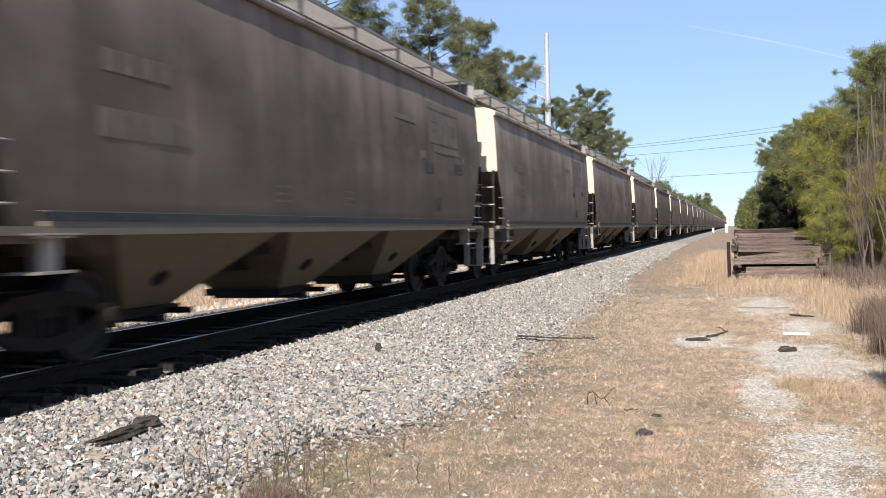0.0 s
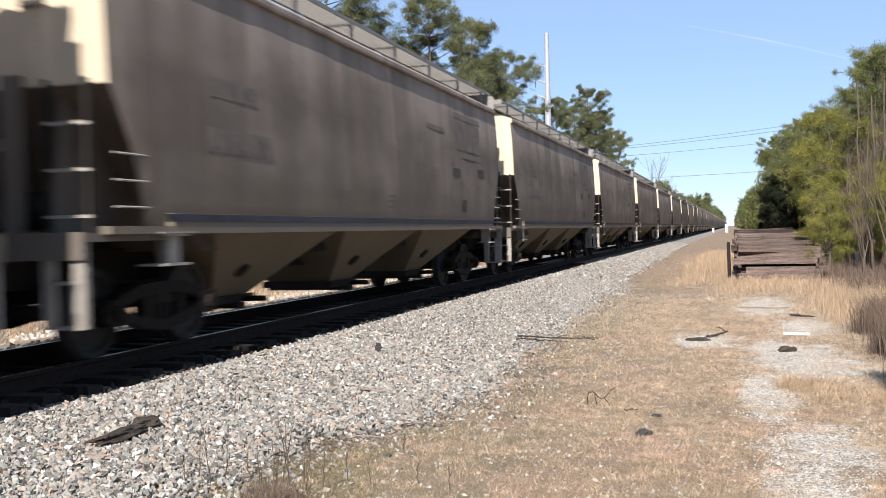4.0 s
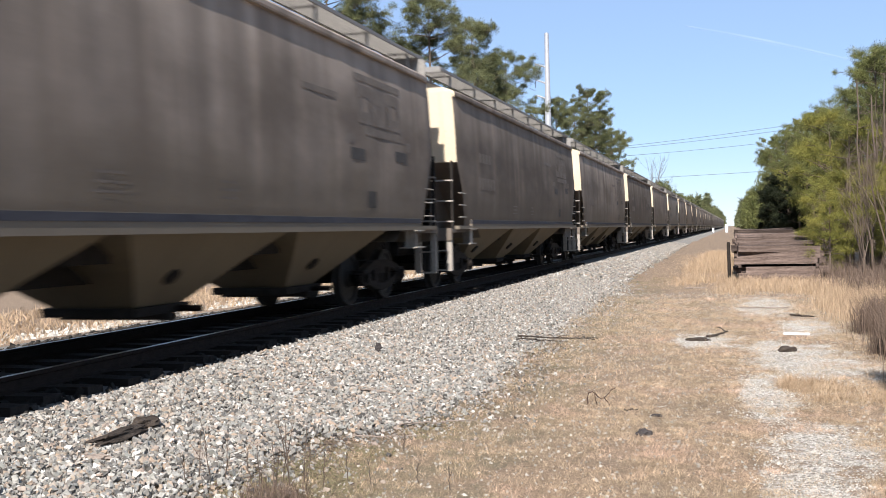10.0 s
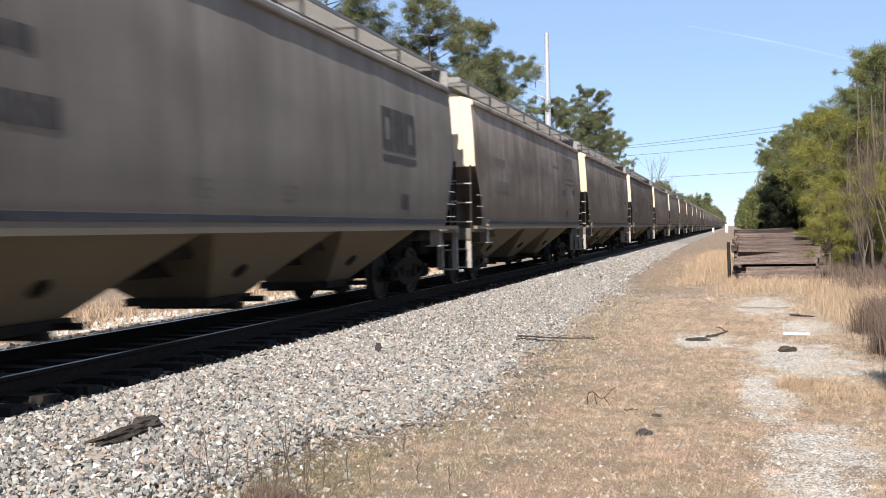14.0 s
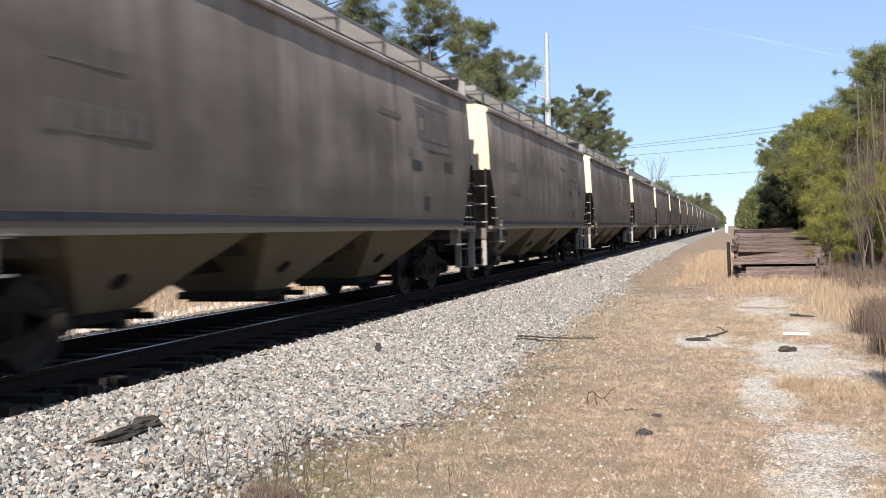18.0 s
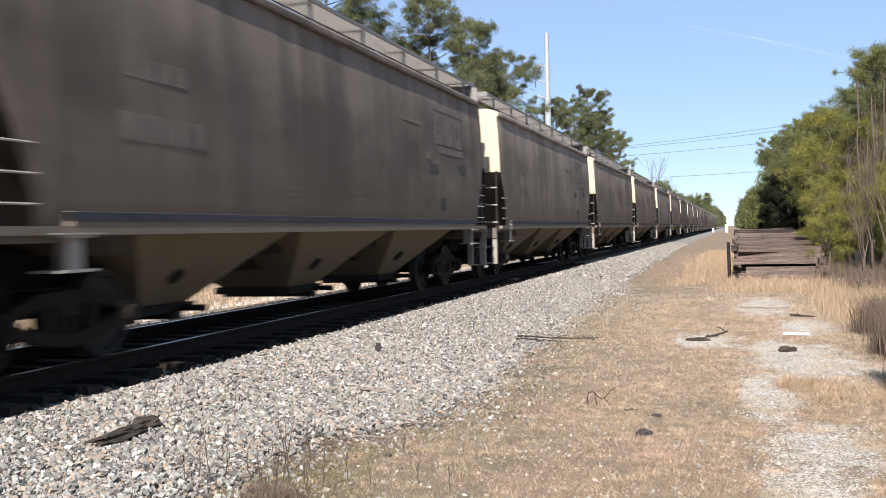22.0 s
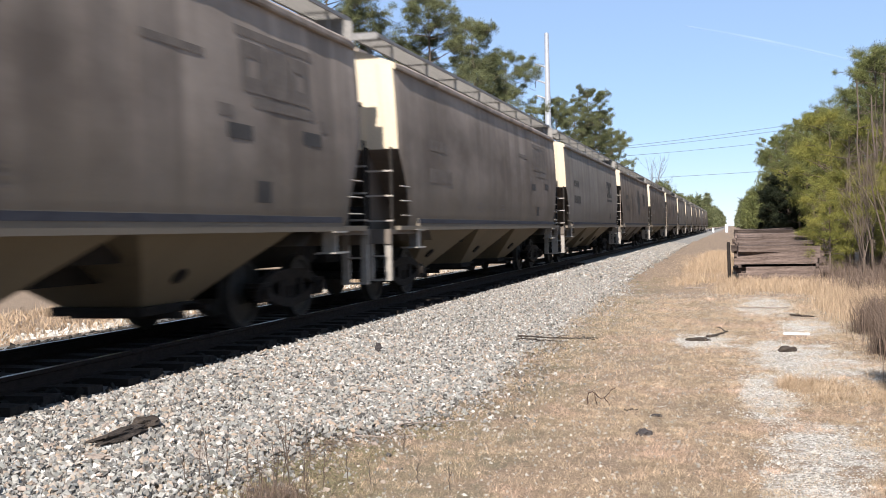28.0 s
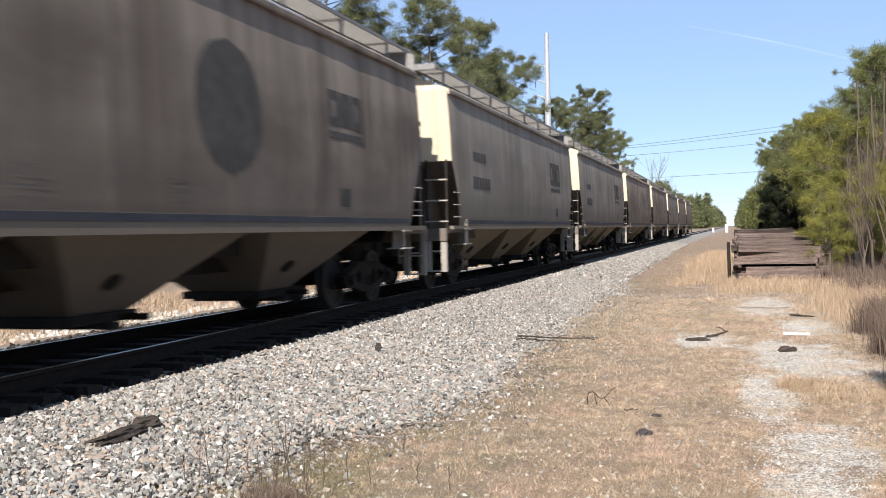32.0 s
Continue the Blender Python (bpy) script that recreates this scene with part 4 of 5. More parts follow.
def contrail():
    """A thin, thinning vapour trail high in the far sky."""
    m, nt, b = material("vapour")
    b.inputs["Base Color"].default_value, b.inputs["Roughness"].default_value = (0.95, 0.95, 0.95, 1), 1.0
    puff = noise_of(nt, 0.01, 4, 0.6)
    nt.links.new(ramp_of(nt, puff, [(0.3, (0.01,) * 3), (0.7, (0.055,) * 3)]), b.inputs["Alpha"])
    a, c = Vector((-95, 2300, 448)), Vector((262, 2300, 344))
    bm = bmesh.new()
    rows = []
    for k in range(25):
        p = a.lerp(c, k / 24) + Vector((0, 0, 3 * math.sin(math.pi * k / 24)))
        w = 3.6 * math.sin(math.pi * (0.04 + 0.94 * k / 24)) ** 0.6 + 1.2
        rows.append([p + Vector((0, 0, -w)), p + Vector((0, -4, 0)), p + Vector((0, 0, w))])
    sheet(bm, rows)
    tagged(new("contrail", mesh_of("contrail", bm, m)), "faint white vapour trail in a clear sky", "contrail", "", "structure")


contrail()

# ---------- small things on the ground ----------
M_RUST = plain("rusty_wire", (0.05, 0.03, 0.022), (0.10, 0.065, 0.05), 20, 0.85)
M_DARKWOOD = plain("rotten_dark_wood", (0.03, 0.024, 0.02), (0.10, 0.08, 0.065), 12, 0.95, 0, 0.6, (3, 0.5, 3))
M_GREYWOOD = plain("weathered_stick", (0.17, 0.135, 0.11), (0.34, 0.28, 0.235), 14, 0.95, 0, 0.4)
M_STALK = plain("dead_weed_stalk", (0.055, 0.042, 0.034), (0.15, 0.115, 0.09), 14, 0.95, 0, 0)
M_CLOD = plain("dark_clod", (0.035, 0.03, 0.03), (0.09, 0.08, 0.078), 14, 0.95, 0, 0.5)


def lump(name, at, size, mat, label, category, seed, turn=0):
    """An uneven weathered piece: a subdivided block pushed about."""
    bm = bmesh.new()
    bmesh.ops.create_icosphere(bm, subdivisions=3, radius=1)
    for v in bm.verts:
        k = 1 + 0.6 * noise.noise(v.co * 1.6 + Vector((seed, 0, 0))) + 0.3 * noise.noise(v.co * 4 + Vector((0, seed, 0)))
        c = v.co * k
        v.co = Vector((math.copysign(abs(c.x) ** 0.8, c.x) * size[0], c.y * size[1], c.z * size[2]))
    ob = new(name, mesh_of(name, bm, mat))
    ob.matrix_world = pose(*at, 0, 0, turn)
    return tagged(ob, label, category)


def stick(name, pts, r, mat, label, seed=0, twigs=0):
    rng = random.Random(seed)
    bm = bmesh.new()
    a, b = Vector(pts[0]), Vector(pts[-1])
    path = [a.lerp(b, k / 6) + Vector((rng.gauss(0, 0.02), rng.gauss(0, 0.03), abs(rng.gauss(0, 0.008)))) for k in range(7)]
    tube(bm, path, r, 6, r * 0.5)
    for _ in range(twigs):
        k = rng.randrange(1, 6)
        e = path[k] + Vector((rng.uniform(-0.15, 0.3), rng.uniform(-0.25, 0.25), rng.uniform(0, 0.07)))
        tube(bm, [path[k], path[k].lerp(e, 0.5) + Vector((0, 0, 0.02)), e], r * 0.5, 4, r * 0.25)
    return tagged(new(name, mesh_of(name, bm, mat)), label, name.replace("_", " "))


lump("rotten_tie_piece", (-4.36, 6.34, 0.235), (0.33, 0.055, 0.04), M_DARKWOOD, "rotten dark splinter of a tie on the ballast", "wood piece", 3, 88)
lump("rotten_tie_piece", (-4.42, 6.78, 0.245), (0.11, 0.06, 0.045), M_DARKWOOD, "rotten dark stub of a tie on the ballast", "wood piece", 5, 60)
lump("wood_chip", (-4.22, 5.86, 0.185), (0.10, 0.035, 0.02), M_GREYWOOD, "pinkish-brown wood chip on the ballast", "wood chip", 8, 20)
lump("rubber_scrap", (-4.3, 11.75, 0.25), (0.035, 0.03, 0.06), M_CLOD, "small black scrap among the ballast stones", "scrap", 2, 20)
lump("dark_clod", (-0.72, 8.14, 0.02), (0.06, 0.035, 0.028), M_CLOD, "dark grey clod in the dry grass", "clod", 4, 10)
lump("dark_clod", (-0.68, 8.98, 0.012), (0.05, 0.015, 0.012), M_CLOD, "dark thin chip in the dry grass", "clod", 6, -20)
lump("wood_chunk", (-0.52, 14.95, 0.025), (0.15, 0.04, 0.032), M_DARKWOOD, "dark broken wood chunk on pale gravel", "wood chunk", 7, 5)
lump("wood_chunk", (0.66, 13.85, 0.03), (0.13, 0.05, 0.045), M_DARKWOOD, "dark wood chunk half sunk in gravel", "wood chunk", 9, 25)
blades("tussock", clumped(rg, 1500, 0.34, 0.95, 10.6, 11.05, 9, 0.06), (0.06, 0.16), (0.003, 0.006), (0.1, 1.1), M_TALL, "reddish-brown matted grass tussock", "tussock", 48)
blades("tussock", clumped(rg, 3500, 0.5, 1.5, 9.9, 10.7, 16, 0.1), (0.03, 0.1), (0.003, 0.006), (0.3, 1.3), M_TALL, "matted straw tussocks on gravel", "tussock", 49)
stick("fallen_branch", ((-0.42, 15.3, 0.03), (-0.08, 15.75, 0.07)), 0.022, M_DARKWOOD, "dark bent branch on gravel", 3, 1)
stick("fallen_branch", ((-3.12, 14.55, 0.10), (-2.0, 14.78, 0.03)), 0.014, M_DARKWOOD, "dark fallen branch at the ballast edge", 4, 5)
stick("fallen_branch", ((-3.05, 14.3, 0.08), (-2.45, 14.5, 0.03)), 0.012, M_DARKWOOD, "dark fallen branch at the ballast edge", 5, 3)
stick("grey_stick", ((-3.6, 9.32, 0.12), (-3.15, 9.42, 0.05)), 0.012, M_GREYWOOD, "grey stick lying on ballast stones", 6)
stick("grey_stick", ((-0.98, 9.2, 0.01), (-0.85, 9.22, 0.012)), 0.006, M_DARKWOOD, "short dark twig in dry grass", 7)
stick("grey_stick", ((0.95, 18.9, 0.04), (1.36, 18.5, 0.05)), 0.02, M_DARKWOOD, "dark stick on pale gravel", 8, 1)
stick("grey_stick", ((0.1, 20.74, 0.03), (1.05, 20.47, 0.05)), 0.02, M_GREYWOOD, "long weathered pole lying in gravel", 9)
stick("grey_stick", ((-1.24, 27.16, 0.03), (-0.72, 27.1, 0.05)), 0.02, M_GREYWOOD, "weathered stick in dry grass", 10)
stick("grey_stick", ((-2.75, 8.1, 0.03), (-2.2, 8.35, 0.03)), 0.008, M_GREYWOOD, "thin stick along the ballast edge", 12, 1)
stick("grey_stick", ((-3.0, 7.5, 0.04), (-2.5, 7.62, 0.03)), 0.007, M_GREYWOOD, "thin stick along the ballast edge", 13, 1)
bm = bmesh.new()
box(bm, 0, 0.37, -0.03, 0.03, 0, 0.035)
bmesh.ops.bevel(bm, geom=bm.edges[:], offset=0.006, segments=1)
board = tagged(new("white_board", mesh_of("white_board", bm, M_WHITE)), "short white painted board on gravel", "board")
board.matrix_world = pose(0.70, 15.85, 0.012, 0, 0, -6)
bm = bmesh.new()
loop = [(-0.09, 0, 0.0), (-0.10, 0.01, 0.06), (-0.085, 0.02, 0.105), (-0.05, 0.02, 0.12), (-0.02, 0.02, 0.10), (0.0, 0.01, 0.075), (0.03, 0, 0.06), (0.06, 0.01, 0.065), (0.09, 0.02, 0.09), (0.13, 0.03, 0.14), (0.17, 0.03, 0.16)]
tube(bm, loop, 0.008, 6, 0.004)
tube(bm, [(-0.03, 0.02, 0.105), (-0.02, 0.0, 0.05), (0.0, -0.02, 0.0)], 0.005, 5)
tube(bm, [(0.06, 0.01, 0.065), (0.10, -0.02, 0.03), (0.12, -0.03, 0.0)], 0.005, 5)
w = tagged(new("bent_wire", mesh_of("bent_wire", bm, M_RUST)), "loop of rusty bent wire in dry grass", "wire")
w.matrix_world = pose(-1.27, 9.5, 0.0)


def weed(x, y, h, seed):
    """A dead weed: one thin stalk, drooping at its top, with short side shoots."""
    rng = random.Random(seed)
    plant = new("dead_weed")
    plant.matrix_world = pose(x, y, float(lay(np.array(x), np.array(y))) - 0.01)
    lean = Vector((rng.gauss(0, 0.06), rng.gauss(0, 0.06), 0))
    pts = [Vector((0, 0, 0)) + lean * (k / 6) * h * 2 + Vector((rng.gauss(0, 0.004), rng.gauss(0, 0.004), h * k / 6)) for k in range(7)]
    if rng.random() < 0.4:
        pts.append(pts[-1] + Vector((-0.05, 0.0, -0.02)))
    bm = bmesh.new()
    tube(bm, pts, 0.0045, 5, 0.002)
    part("stalk", bm, M_STALK, plant)
    for k in range(rng.randrange(1, 4)):
        p = pts[rng.randrange(2, 6)]
        bm = bmesh.new()
        tube(bm, [p, p + Vector((rng.gauss(0, 0.03), rng.gauss(0, 0.03), 0.06)), p + Vector((rng.gauss(0, 0.05), rng.gauss(0, 0.05), 0.12))], 0.002, 4, 0.001)
        part("shoot", bm, M_STALK, plant)
    tagged(plant, "thin dead brown weed stalk at the ballast edge", "weed", "dead weeds by the ballast")


wr = random.Random(5)
for k, (x, y, h) in enumerate(((-3.42, 5.85, 0.36), (-3.36, 5.9, 0.42), (-3.28, 5.95, 0.28), (-3.5, 5.8, 0.22), (-3.18, 6.1, 0.2), (-3.0, 5.9, 0.3), (-2.95, 6.02, 0.25), (-2.9, 6.0, 0.44), (-2.86, 6.05, 0.50), (-2.83, 5.98, 0.47), (-2.78, 6.1, 0.4), (-2.88, 5.85, 0.33), (-2.7, 5.95, 0.22), (-2.95, 5.8, 0.2), (-2.62, 6.05, 0.26), (-2.5, 6.2, 0.18), (-2.3, 6.1, 0.2), (-2.05, 6.3, 0.16), (-1.8, 6.2, 0.15), (-2.45, 7.2, 0.18))):
    weed(x, y, h, 60 + k)
blades("brown_brush", clumped(rg, 900, -3.05, -2.6, 5.55, 5.85, 8, 0.06), (0.05, 0.16), (0.002, 0.005), (0.05, 0.9), M_BRUSH, "small dark tangle of dead stems", "brush", 47)


# ---------- the train ----------
PROFILE_A = ((1.27, 1.50), (1.47, 1.535), (1.9, 1.560), (2.2, 1.563), (2.6, 1.552), (3.0, 1.538), (3.4, 1.520), (3.7, 1.502), (4.08, 1.466))


def end_reach(z):
    """How far the side sheets reach from the middle of the car at a height."""
    return 7.96 if z > 2.65 else 7.36 + 0.6 * max(0.0, (z - 1.27) / 1.38) ** 1.4


def half_width(z):
    return float(np.interp(z, [p[0] for p in PROFILE_A], [p[1] for p in PROFILE_A]))


def side_sheet(mat, dl):
    """One bulging side, its lower corners cut away towards the ends, a little dented between the posts."""
    bm = bmesh.new()
    rows = []
    for i in range(29):
        z = 1.27 + 0.1 * i
        dent = min(1.0, (z - 1.27) * 2)
        rows.append([(half_width(z) - (0.02 if abs(k) == 48 else 0) + dent * (0.006 * noise.noise((k * 0.21, z * 0.35, 3)) + 0.003 * noise.noise((k * 0.6, z * 0.7, 8))), (end_reach(z) + dl) * k / 48, z) for k in range(-48, 49)])
    sheet(bm, rows)
    return mesh_of("side_sheet", bm, mat, True)


def rib_mesh(mat):
    bm = bmesh.new()
    sheet(bm, [[(half_width(z) - 0.004, -0.05, z), (half_width(z) + 0.004, -0.035, z), (half_width(z) + 0.004, 0.035, z), (half_width(z) - 0.004, 0.05, z)] for z in [1.35 + 0.1 * i for i in range(28)]])
    return mesh_of("rib", bm, mat)


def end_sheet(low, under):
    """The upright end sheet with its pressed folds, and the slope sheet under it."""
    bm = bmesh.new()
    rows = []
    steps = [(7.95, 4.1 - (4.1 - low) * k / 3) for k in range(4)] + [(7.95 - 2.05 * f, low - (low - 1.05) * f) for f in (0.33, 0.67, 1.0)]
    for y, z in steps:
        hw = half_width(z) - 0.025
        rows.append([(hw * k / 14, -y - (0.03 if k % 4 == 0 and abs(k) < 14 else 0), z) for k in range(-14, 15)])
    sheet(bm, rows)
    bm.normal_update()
    # colour split at the fold: sunlit tone above, shaded tone below
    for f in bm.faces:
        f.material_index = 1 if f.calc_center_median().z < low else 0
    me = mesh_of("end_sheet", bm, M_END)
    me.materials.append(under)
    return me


def roof_mesh(mat, dl):
    bm = bmesh.new()
    prof = [(1.42, 4.0), (1.522, 4.005), (1.534, 4.03), (1.534, 4.085), (1.51, 4.12), (1.44, 4.15), (0.9, 4.33), (0.4, 4.43), (0, 4.46)]
    prof = prof + [(-x, z) for x, z in prof[-2::-1]]
    wave = random.Random(4)
    rows = []
    for k in range(41):     # the eave's edge is a little wavy
        dx = wave.uniform(-0.006, 0.006)
        rows.append([(x + (math.copysign(dx, x) if abs(x) > 1.505 else 0), (7.93 + dl) * (k / 20 - 1), z) for x, z in prof])
        if k in (0, 40):
            rows[-1] = [(0.972 * x, y, z) for x, y, z in rows[-1]]
    vs = sheet(bm, rows)
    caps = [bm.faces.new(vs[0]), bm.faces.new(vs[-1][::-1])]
    # roof ends take the sunlit cream too
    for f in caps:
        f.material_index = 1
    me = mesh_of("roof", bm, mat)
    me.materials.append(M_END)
    return me


def grating(x0, x1, y0, y1, z, step=0.055):
    """An open walk: two angle bars, a few long rods and many thin upright cross bars."""
    bm = bmesh.new()
    for x in (x0, x1):
        box(bm, x - 0.012, x + 0.012, y0, y1, z - 0.045, z + 0.01)
    for i in range(1, 9):
        x = x0 + (x1 - x0) * i / 9
        box(bm, x - 0.004, x + 0.004, y0, y1, z - 0.012, z)
    y = y0
    while y <= y1:
        box(bm, x0, x1, y - 0.005, y + 0.005, z - 0.034, z + 0.002)
        y += step
    return mesh_of("running_board", bm, M_GRATE)


def hopper_bay_mesh(mat):
    bm = bmesh.new()
    rings = []
    for z, hx, hy in ((1.44, 1.47, 1.95), (1.27, 1.40, 1.82), (0.85, 0.98, 1.14), (0.42, 0.55, 0.5)):
        rings.append([bm.verts.new(p) for p in ((-hx, -hy, z), (hx, -hy, z), (hx, hy, z), (-hx, hy, z))])
    for a, b in zip(rings, rings[1:]):
        for i in range(4):
            bm.faces.new((a[i], a[(i + 1) % 4], b[(i + 1) % 4], b[i]))
    bm.faces.new(rings[0])
    bm.faces.new(rings[-1])
    return mesh_of("hopper_bay", bm, mat)


def truck_side_mesh():
    """A cast side frame: arched top chord, bowed bottom chord, spring nest, journal boxes."""
    bm = bmesh.new()
    top = [(-1.1, 0.52), (-0.85, 0.60), (-0.45, 0.72), (0, 0.74), (0.45, 0.72), (0.85, 0.60), (1.1, 0.52)]
    low = [(-1.1, 0.36), (-0.85, 0.40), (-0.45, 0.26), (0, 0.20), (0.45, 0.26), (0.85, 0.40), (1.1, 0.36)]
    for x0, x1 in ((-0.07, 0.07),):
        for (a, b, t) in ((top, [(y, z - 0.13) for y, z in top], 0), (low, [(y, z + 0.12) for y, z in low], 0)):
            f = [[(x, y, z) for x in (x0, x1)] for y, z in a]
            g = [[(x, y, z) for x in (x0, x1)] for y, z in b]
            sheet(bm, f), sheet(bm, g)
            sheet(bm, [[(x1, *p) for p in a], [(x1, *p) for p in b]])
            sheet(bm, [[(x0, *p) for p in a], [(x0, *p) for p in b]])
    for y in (-0.33, 0.33):
        box(bm, -0.07, 0.07, y - 0.06, y + 0.06, 0.25, 0.68)
    for y in (-0.13, 0.0, 0.13):
        bar(bm, (0, y, 0.28), (0, y, 0.52), 0.055, 8)
    for y in (-0.89, 0.89):
        box(bm, -0.1, 0.1, y - 0.14, y + 0.14, 0.33, 0.58)
        bar(bm, (0.06, y, 0.455), (0.16, y, 0.455), 0.085, 10)
    return mesh_of("side_frame", bm, M_TRUCK)


def wheel_mesh():
    bm = bmesh.new()
    lathe(bm, [(-0.07, 0.20), (-0.07, 0.37), (-0.075, 0.48), (-0.05, 0.485), (-0.035, 0.458), (0.06, 0.452), (0.06, 0.39), (0.02, 0.36), (0.03, 0.16), (0.09, 0.13), (0.09, 0.09)], 28)
    return mesh_of("wheel", bm, M_WHEEL, True)


def ladder_mesh(w, z0, z1, stile, step=0.42):
    """Two stiles and flat rungs in one frame, in the plane of the car's end."""
    zs = [z0]
    z = z0 + 0.15
    while z < z1 - 0.05:
        zs += [z - 0.015, z + 0.015]
        z += step
    zs.append(z1)
    bm = bmesh.new()
    lattice(bm, (-0.022, 0.022, w - 0.022, w + 0.022), zs, lambda i, j: 2 if j % 2 else 1 if i != 1 else 0, -0.03, 0.012)
    me = mesh_of("ladder", bm, stile)
    me.materials.append(M_STEP)
    return me


def paint_patch(bm, y0, y1, z0, z1, side=1, lift=0.006, slant=0.0):
    """A painted rectangle that follows the bulge of the side."""
    rows = []
    for i in range(5):
        z = z0 + (z1 - z0) * i / 4
        hw = half_width(z) + lift
        sl = slant * (z - z0)
        rows.append([(side * hw, y0 + sl, z), (side * hw, y1 + sl, z)])
    sheet(bm, rows)


def paint_disc(bm, y, z, r, side=1, lift=0.006):
    rows = []
    for i in range(17):
        zz = z - r + 2 * r * i / 16
        w = math.sqrt(max(0, r * r - (zz - z) ** 2)) + 0.002
        hw = half_width(zz) + lift
        rows.append([(side * hw, y + w * k, zz) for k in (-1, -0.5, 0, 0.5, 1)])
    sheet(bm, rows)


def emblem_block(bm, y0, y1, z0, z1, which):
    """One of the three plain blocks of an emblem: a frame, a solid bar, a frame."""
    w = (y1 - y0) / 3.2
    a = y0 + which * w * 1.1
    t = w * 0.3
    if which == 1:
        paint_patch(bm, a, a + w, z0, z1)
    else:
        paint_patch(bm, a, a + t, z0, z1), paint_patch(bm, a + w - t, a + w, z0, z1)
        paint_patch(bm, a + t, a + w - t, z1 - t, z1), paint_patch(bm, a + t, a + w - t, z0, z0 + t)
        bmesh.ops.remove_doubles(bm, verts=bm.verts, dist=0.001)


def build_car(kind):
    """A covered hopper car, standing with its middle over the origin on the rail tops; -Y is its leading end."""
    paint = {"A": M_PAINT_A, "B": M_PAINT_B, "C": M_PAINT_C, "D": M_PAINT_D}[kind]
    label = {"A": "grey-beige curved-side covered hopper car with faded bracketed emblem",
             "D": "soot-darkened brown-grey covered hopper car with faded emblem",
             "B": "pale grey curved-side covered hopper car with underlined emblem",
             "C": "brown-streaked panelled covered hopper car with dark round emblem"}[kind]
    dl = {"A": -0.05, "D": -0.05, "B": -0.15, "C": 0.38}[kind]      # how much longer each half is than the usual car
    car = tagged(new("hopper_car"), label, "freight car", "hopper cars of the train")
    side = side_sheet(paint, dl)
    for s in (0, 180):
        part("side_sheet", side, paint, car, "", pose(0, 0, 0, 0, 0, s))
    if kind == "C":
        rib = rib_mesh(paint)
        for y in (-5.6, -3.4, -1.15, 1.15, 3.4, 5.6):
            part("rib", rib, paint, car, "", pose(0, y, 0))
    bm = bmesh.new()
    box(bm, -1.48, 1.48, -6.2, 6.2, 1.28, 1.31)
    part("floor_sheet", bm, paint, car)
    # the slope sheet's darker paint holds the shade under the upright sheet
    sheet_mesh = end_sheet(3.35 if kind == "C" else 2.64, M_UNDER if kind == "C" else M_DARK_PAINT)
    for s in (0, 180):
        part("end_sheet", sheet_mesh, M_END, car, "cream end sheet, coloured light as in sun", pose(0, 0, 0, 0, 0, s) @ pose(0, -dl, 0))
    part("roof", roof_mesh(paint, dl), paint, car)
    # roof walks and hatches
    g = grating(0.82, 1.3, -8.2 - dl, 8.2 + dl, 4.55)
    for s in (0, 180):
        part("running_board", g, M_GRATE, car, "grating roof walk", pose(0, 0, 0, 0, 0, s))
    bm = bmesh.new()
    box(bm, 0.80, 1.30, -0.02, 0.02, 4.49, 4.51)
    box(bm, 1.24, 1.28, -0.02, 0.02, 4.21, 4.49)
    box(bm, 0.82, 0.86, -0.02, 0.02, 4.33, 4.49)
    bracket = mesh_of("walk_bracket", bm, M_GRATE)
    for i in range(8):
        part("walk_bracket", bracket, M_GRATE, car, "", pose(0, -7.35 + 2.1 * i, 0))
    bm = bmesh.new()
    rows = sorted([-8.24 + 0.06 * k for k in range(6)] + [-8.21 + 0.06 * k for k in range(6)])
    lattice(bm, (-1.3, -1.26, -0.42, -0.38, 0.38, 0.42, 1.26, 1.3), rows, lambda i, j: 1 if i % 2 == 0 or j % 2 == 0 else 0, 4.55, 4.58)
    for v in bm.verts:
        v.co = Vector((v.co.x, v.co.z, v.co.y))
    box(bm, -1.3, 1.3, -8.26, -8.235, 4.47, 4.585)
    g = mesh_of("end_walk", bm, M_GRATE)
    for s in (0, 180):
        part("end_walk", g, M_GRATE, car, "end walk across the roof", pose(0, 0, 0, 0, 0, s) @ pose(0, -dl, 0))
    # unseen plate, added to shape the shadow on the next car's end
    bm = bmesh.new()
    edge = ((-1.44, 4.12), (1.44, 4.12), (1.44, 4.46), (0.7, 4.6), (-0.7, 4.6), (-1.44, 4.46))
    near, far = ([bm.verts.new((x, y, z)) for x, z in edge] for y in (7.94, 7.965))
    bm.faces.new(near), bm.faces.new(far[::-1])
    for i in range(6):
        bm.faces.new((near[i], far[i], far[(i + 1) % 6], near[(i + 1) % 6]))
    part("shadow_plate", bm, M_GRATE, car, "", pose(0, dl, 0))
    bm = bmesh.new()
    box(bm, -0.28, 0.28, -7.2, 7.2, 4.42, 4.60)
    part("hatch_trough", bm, paint, car)
    bm = bmesh.new()
    box(bm, -0.34, 0.34, -1.4, 1.4, 4.60, 4.66)
    lid = mesh_of("hatch_cover", bm, paint)
    for y in (-5.2, -1.75, 1.75, 5.2):
        part("hatch_cover", lid, paint, car, "", pose(0, y, 0))
    # side sills: a ledge with a dark blue top line
    bm = bmesh.new()
    box(bm, 1.50, 1.585, -7.0 - dl, 7.0 + dl, 1.24, 1.45)
    box(bm, 1.44, 1.578, -8.05 - dl, 8.05 + dl, 1.245, 1.32)
    sill = mesh_of("side_sill", bm, M_SILL)
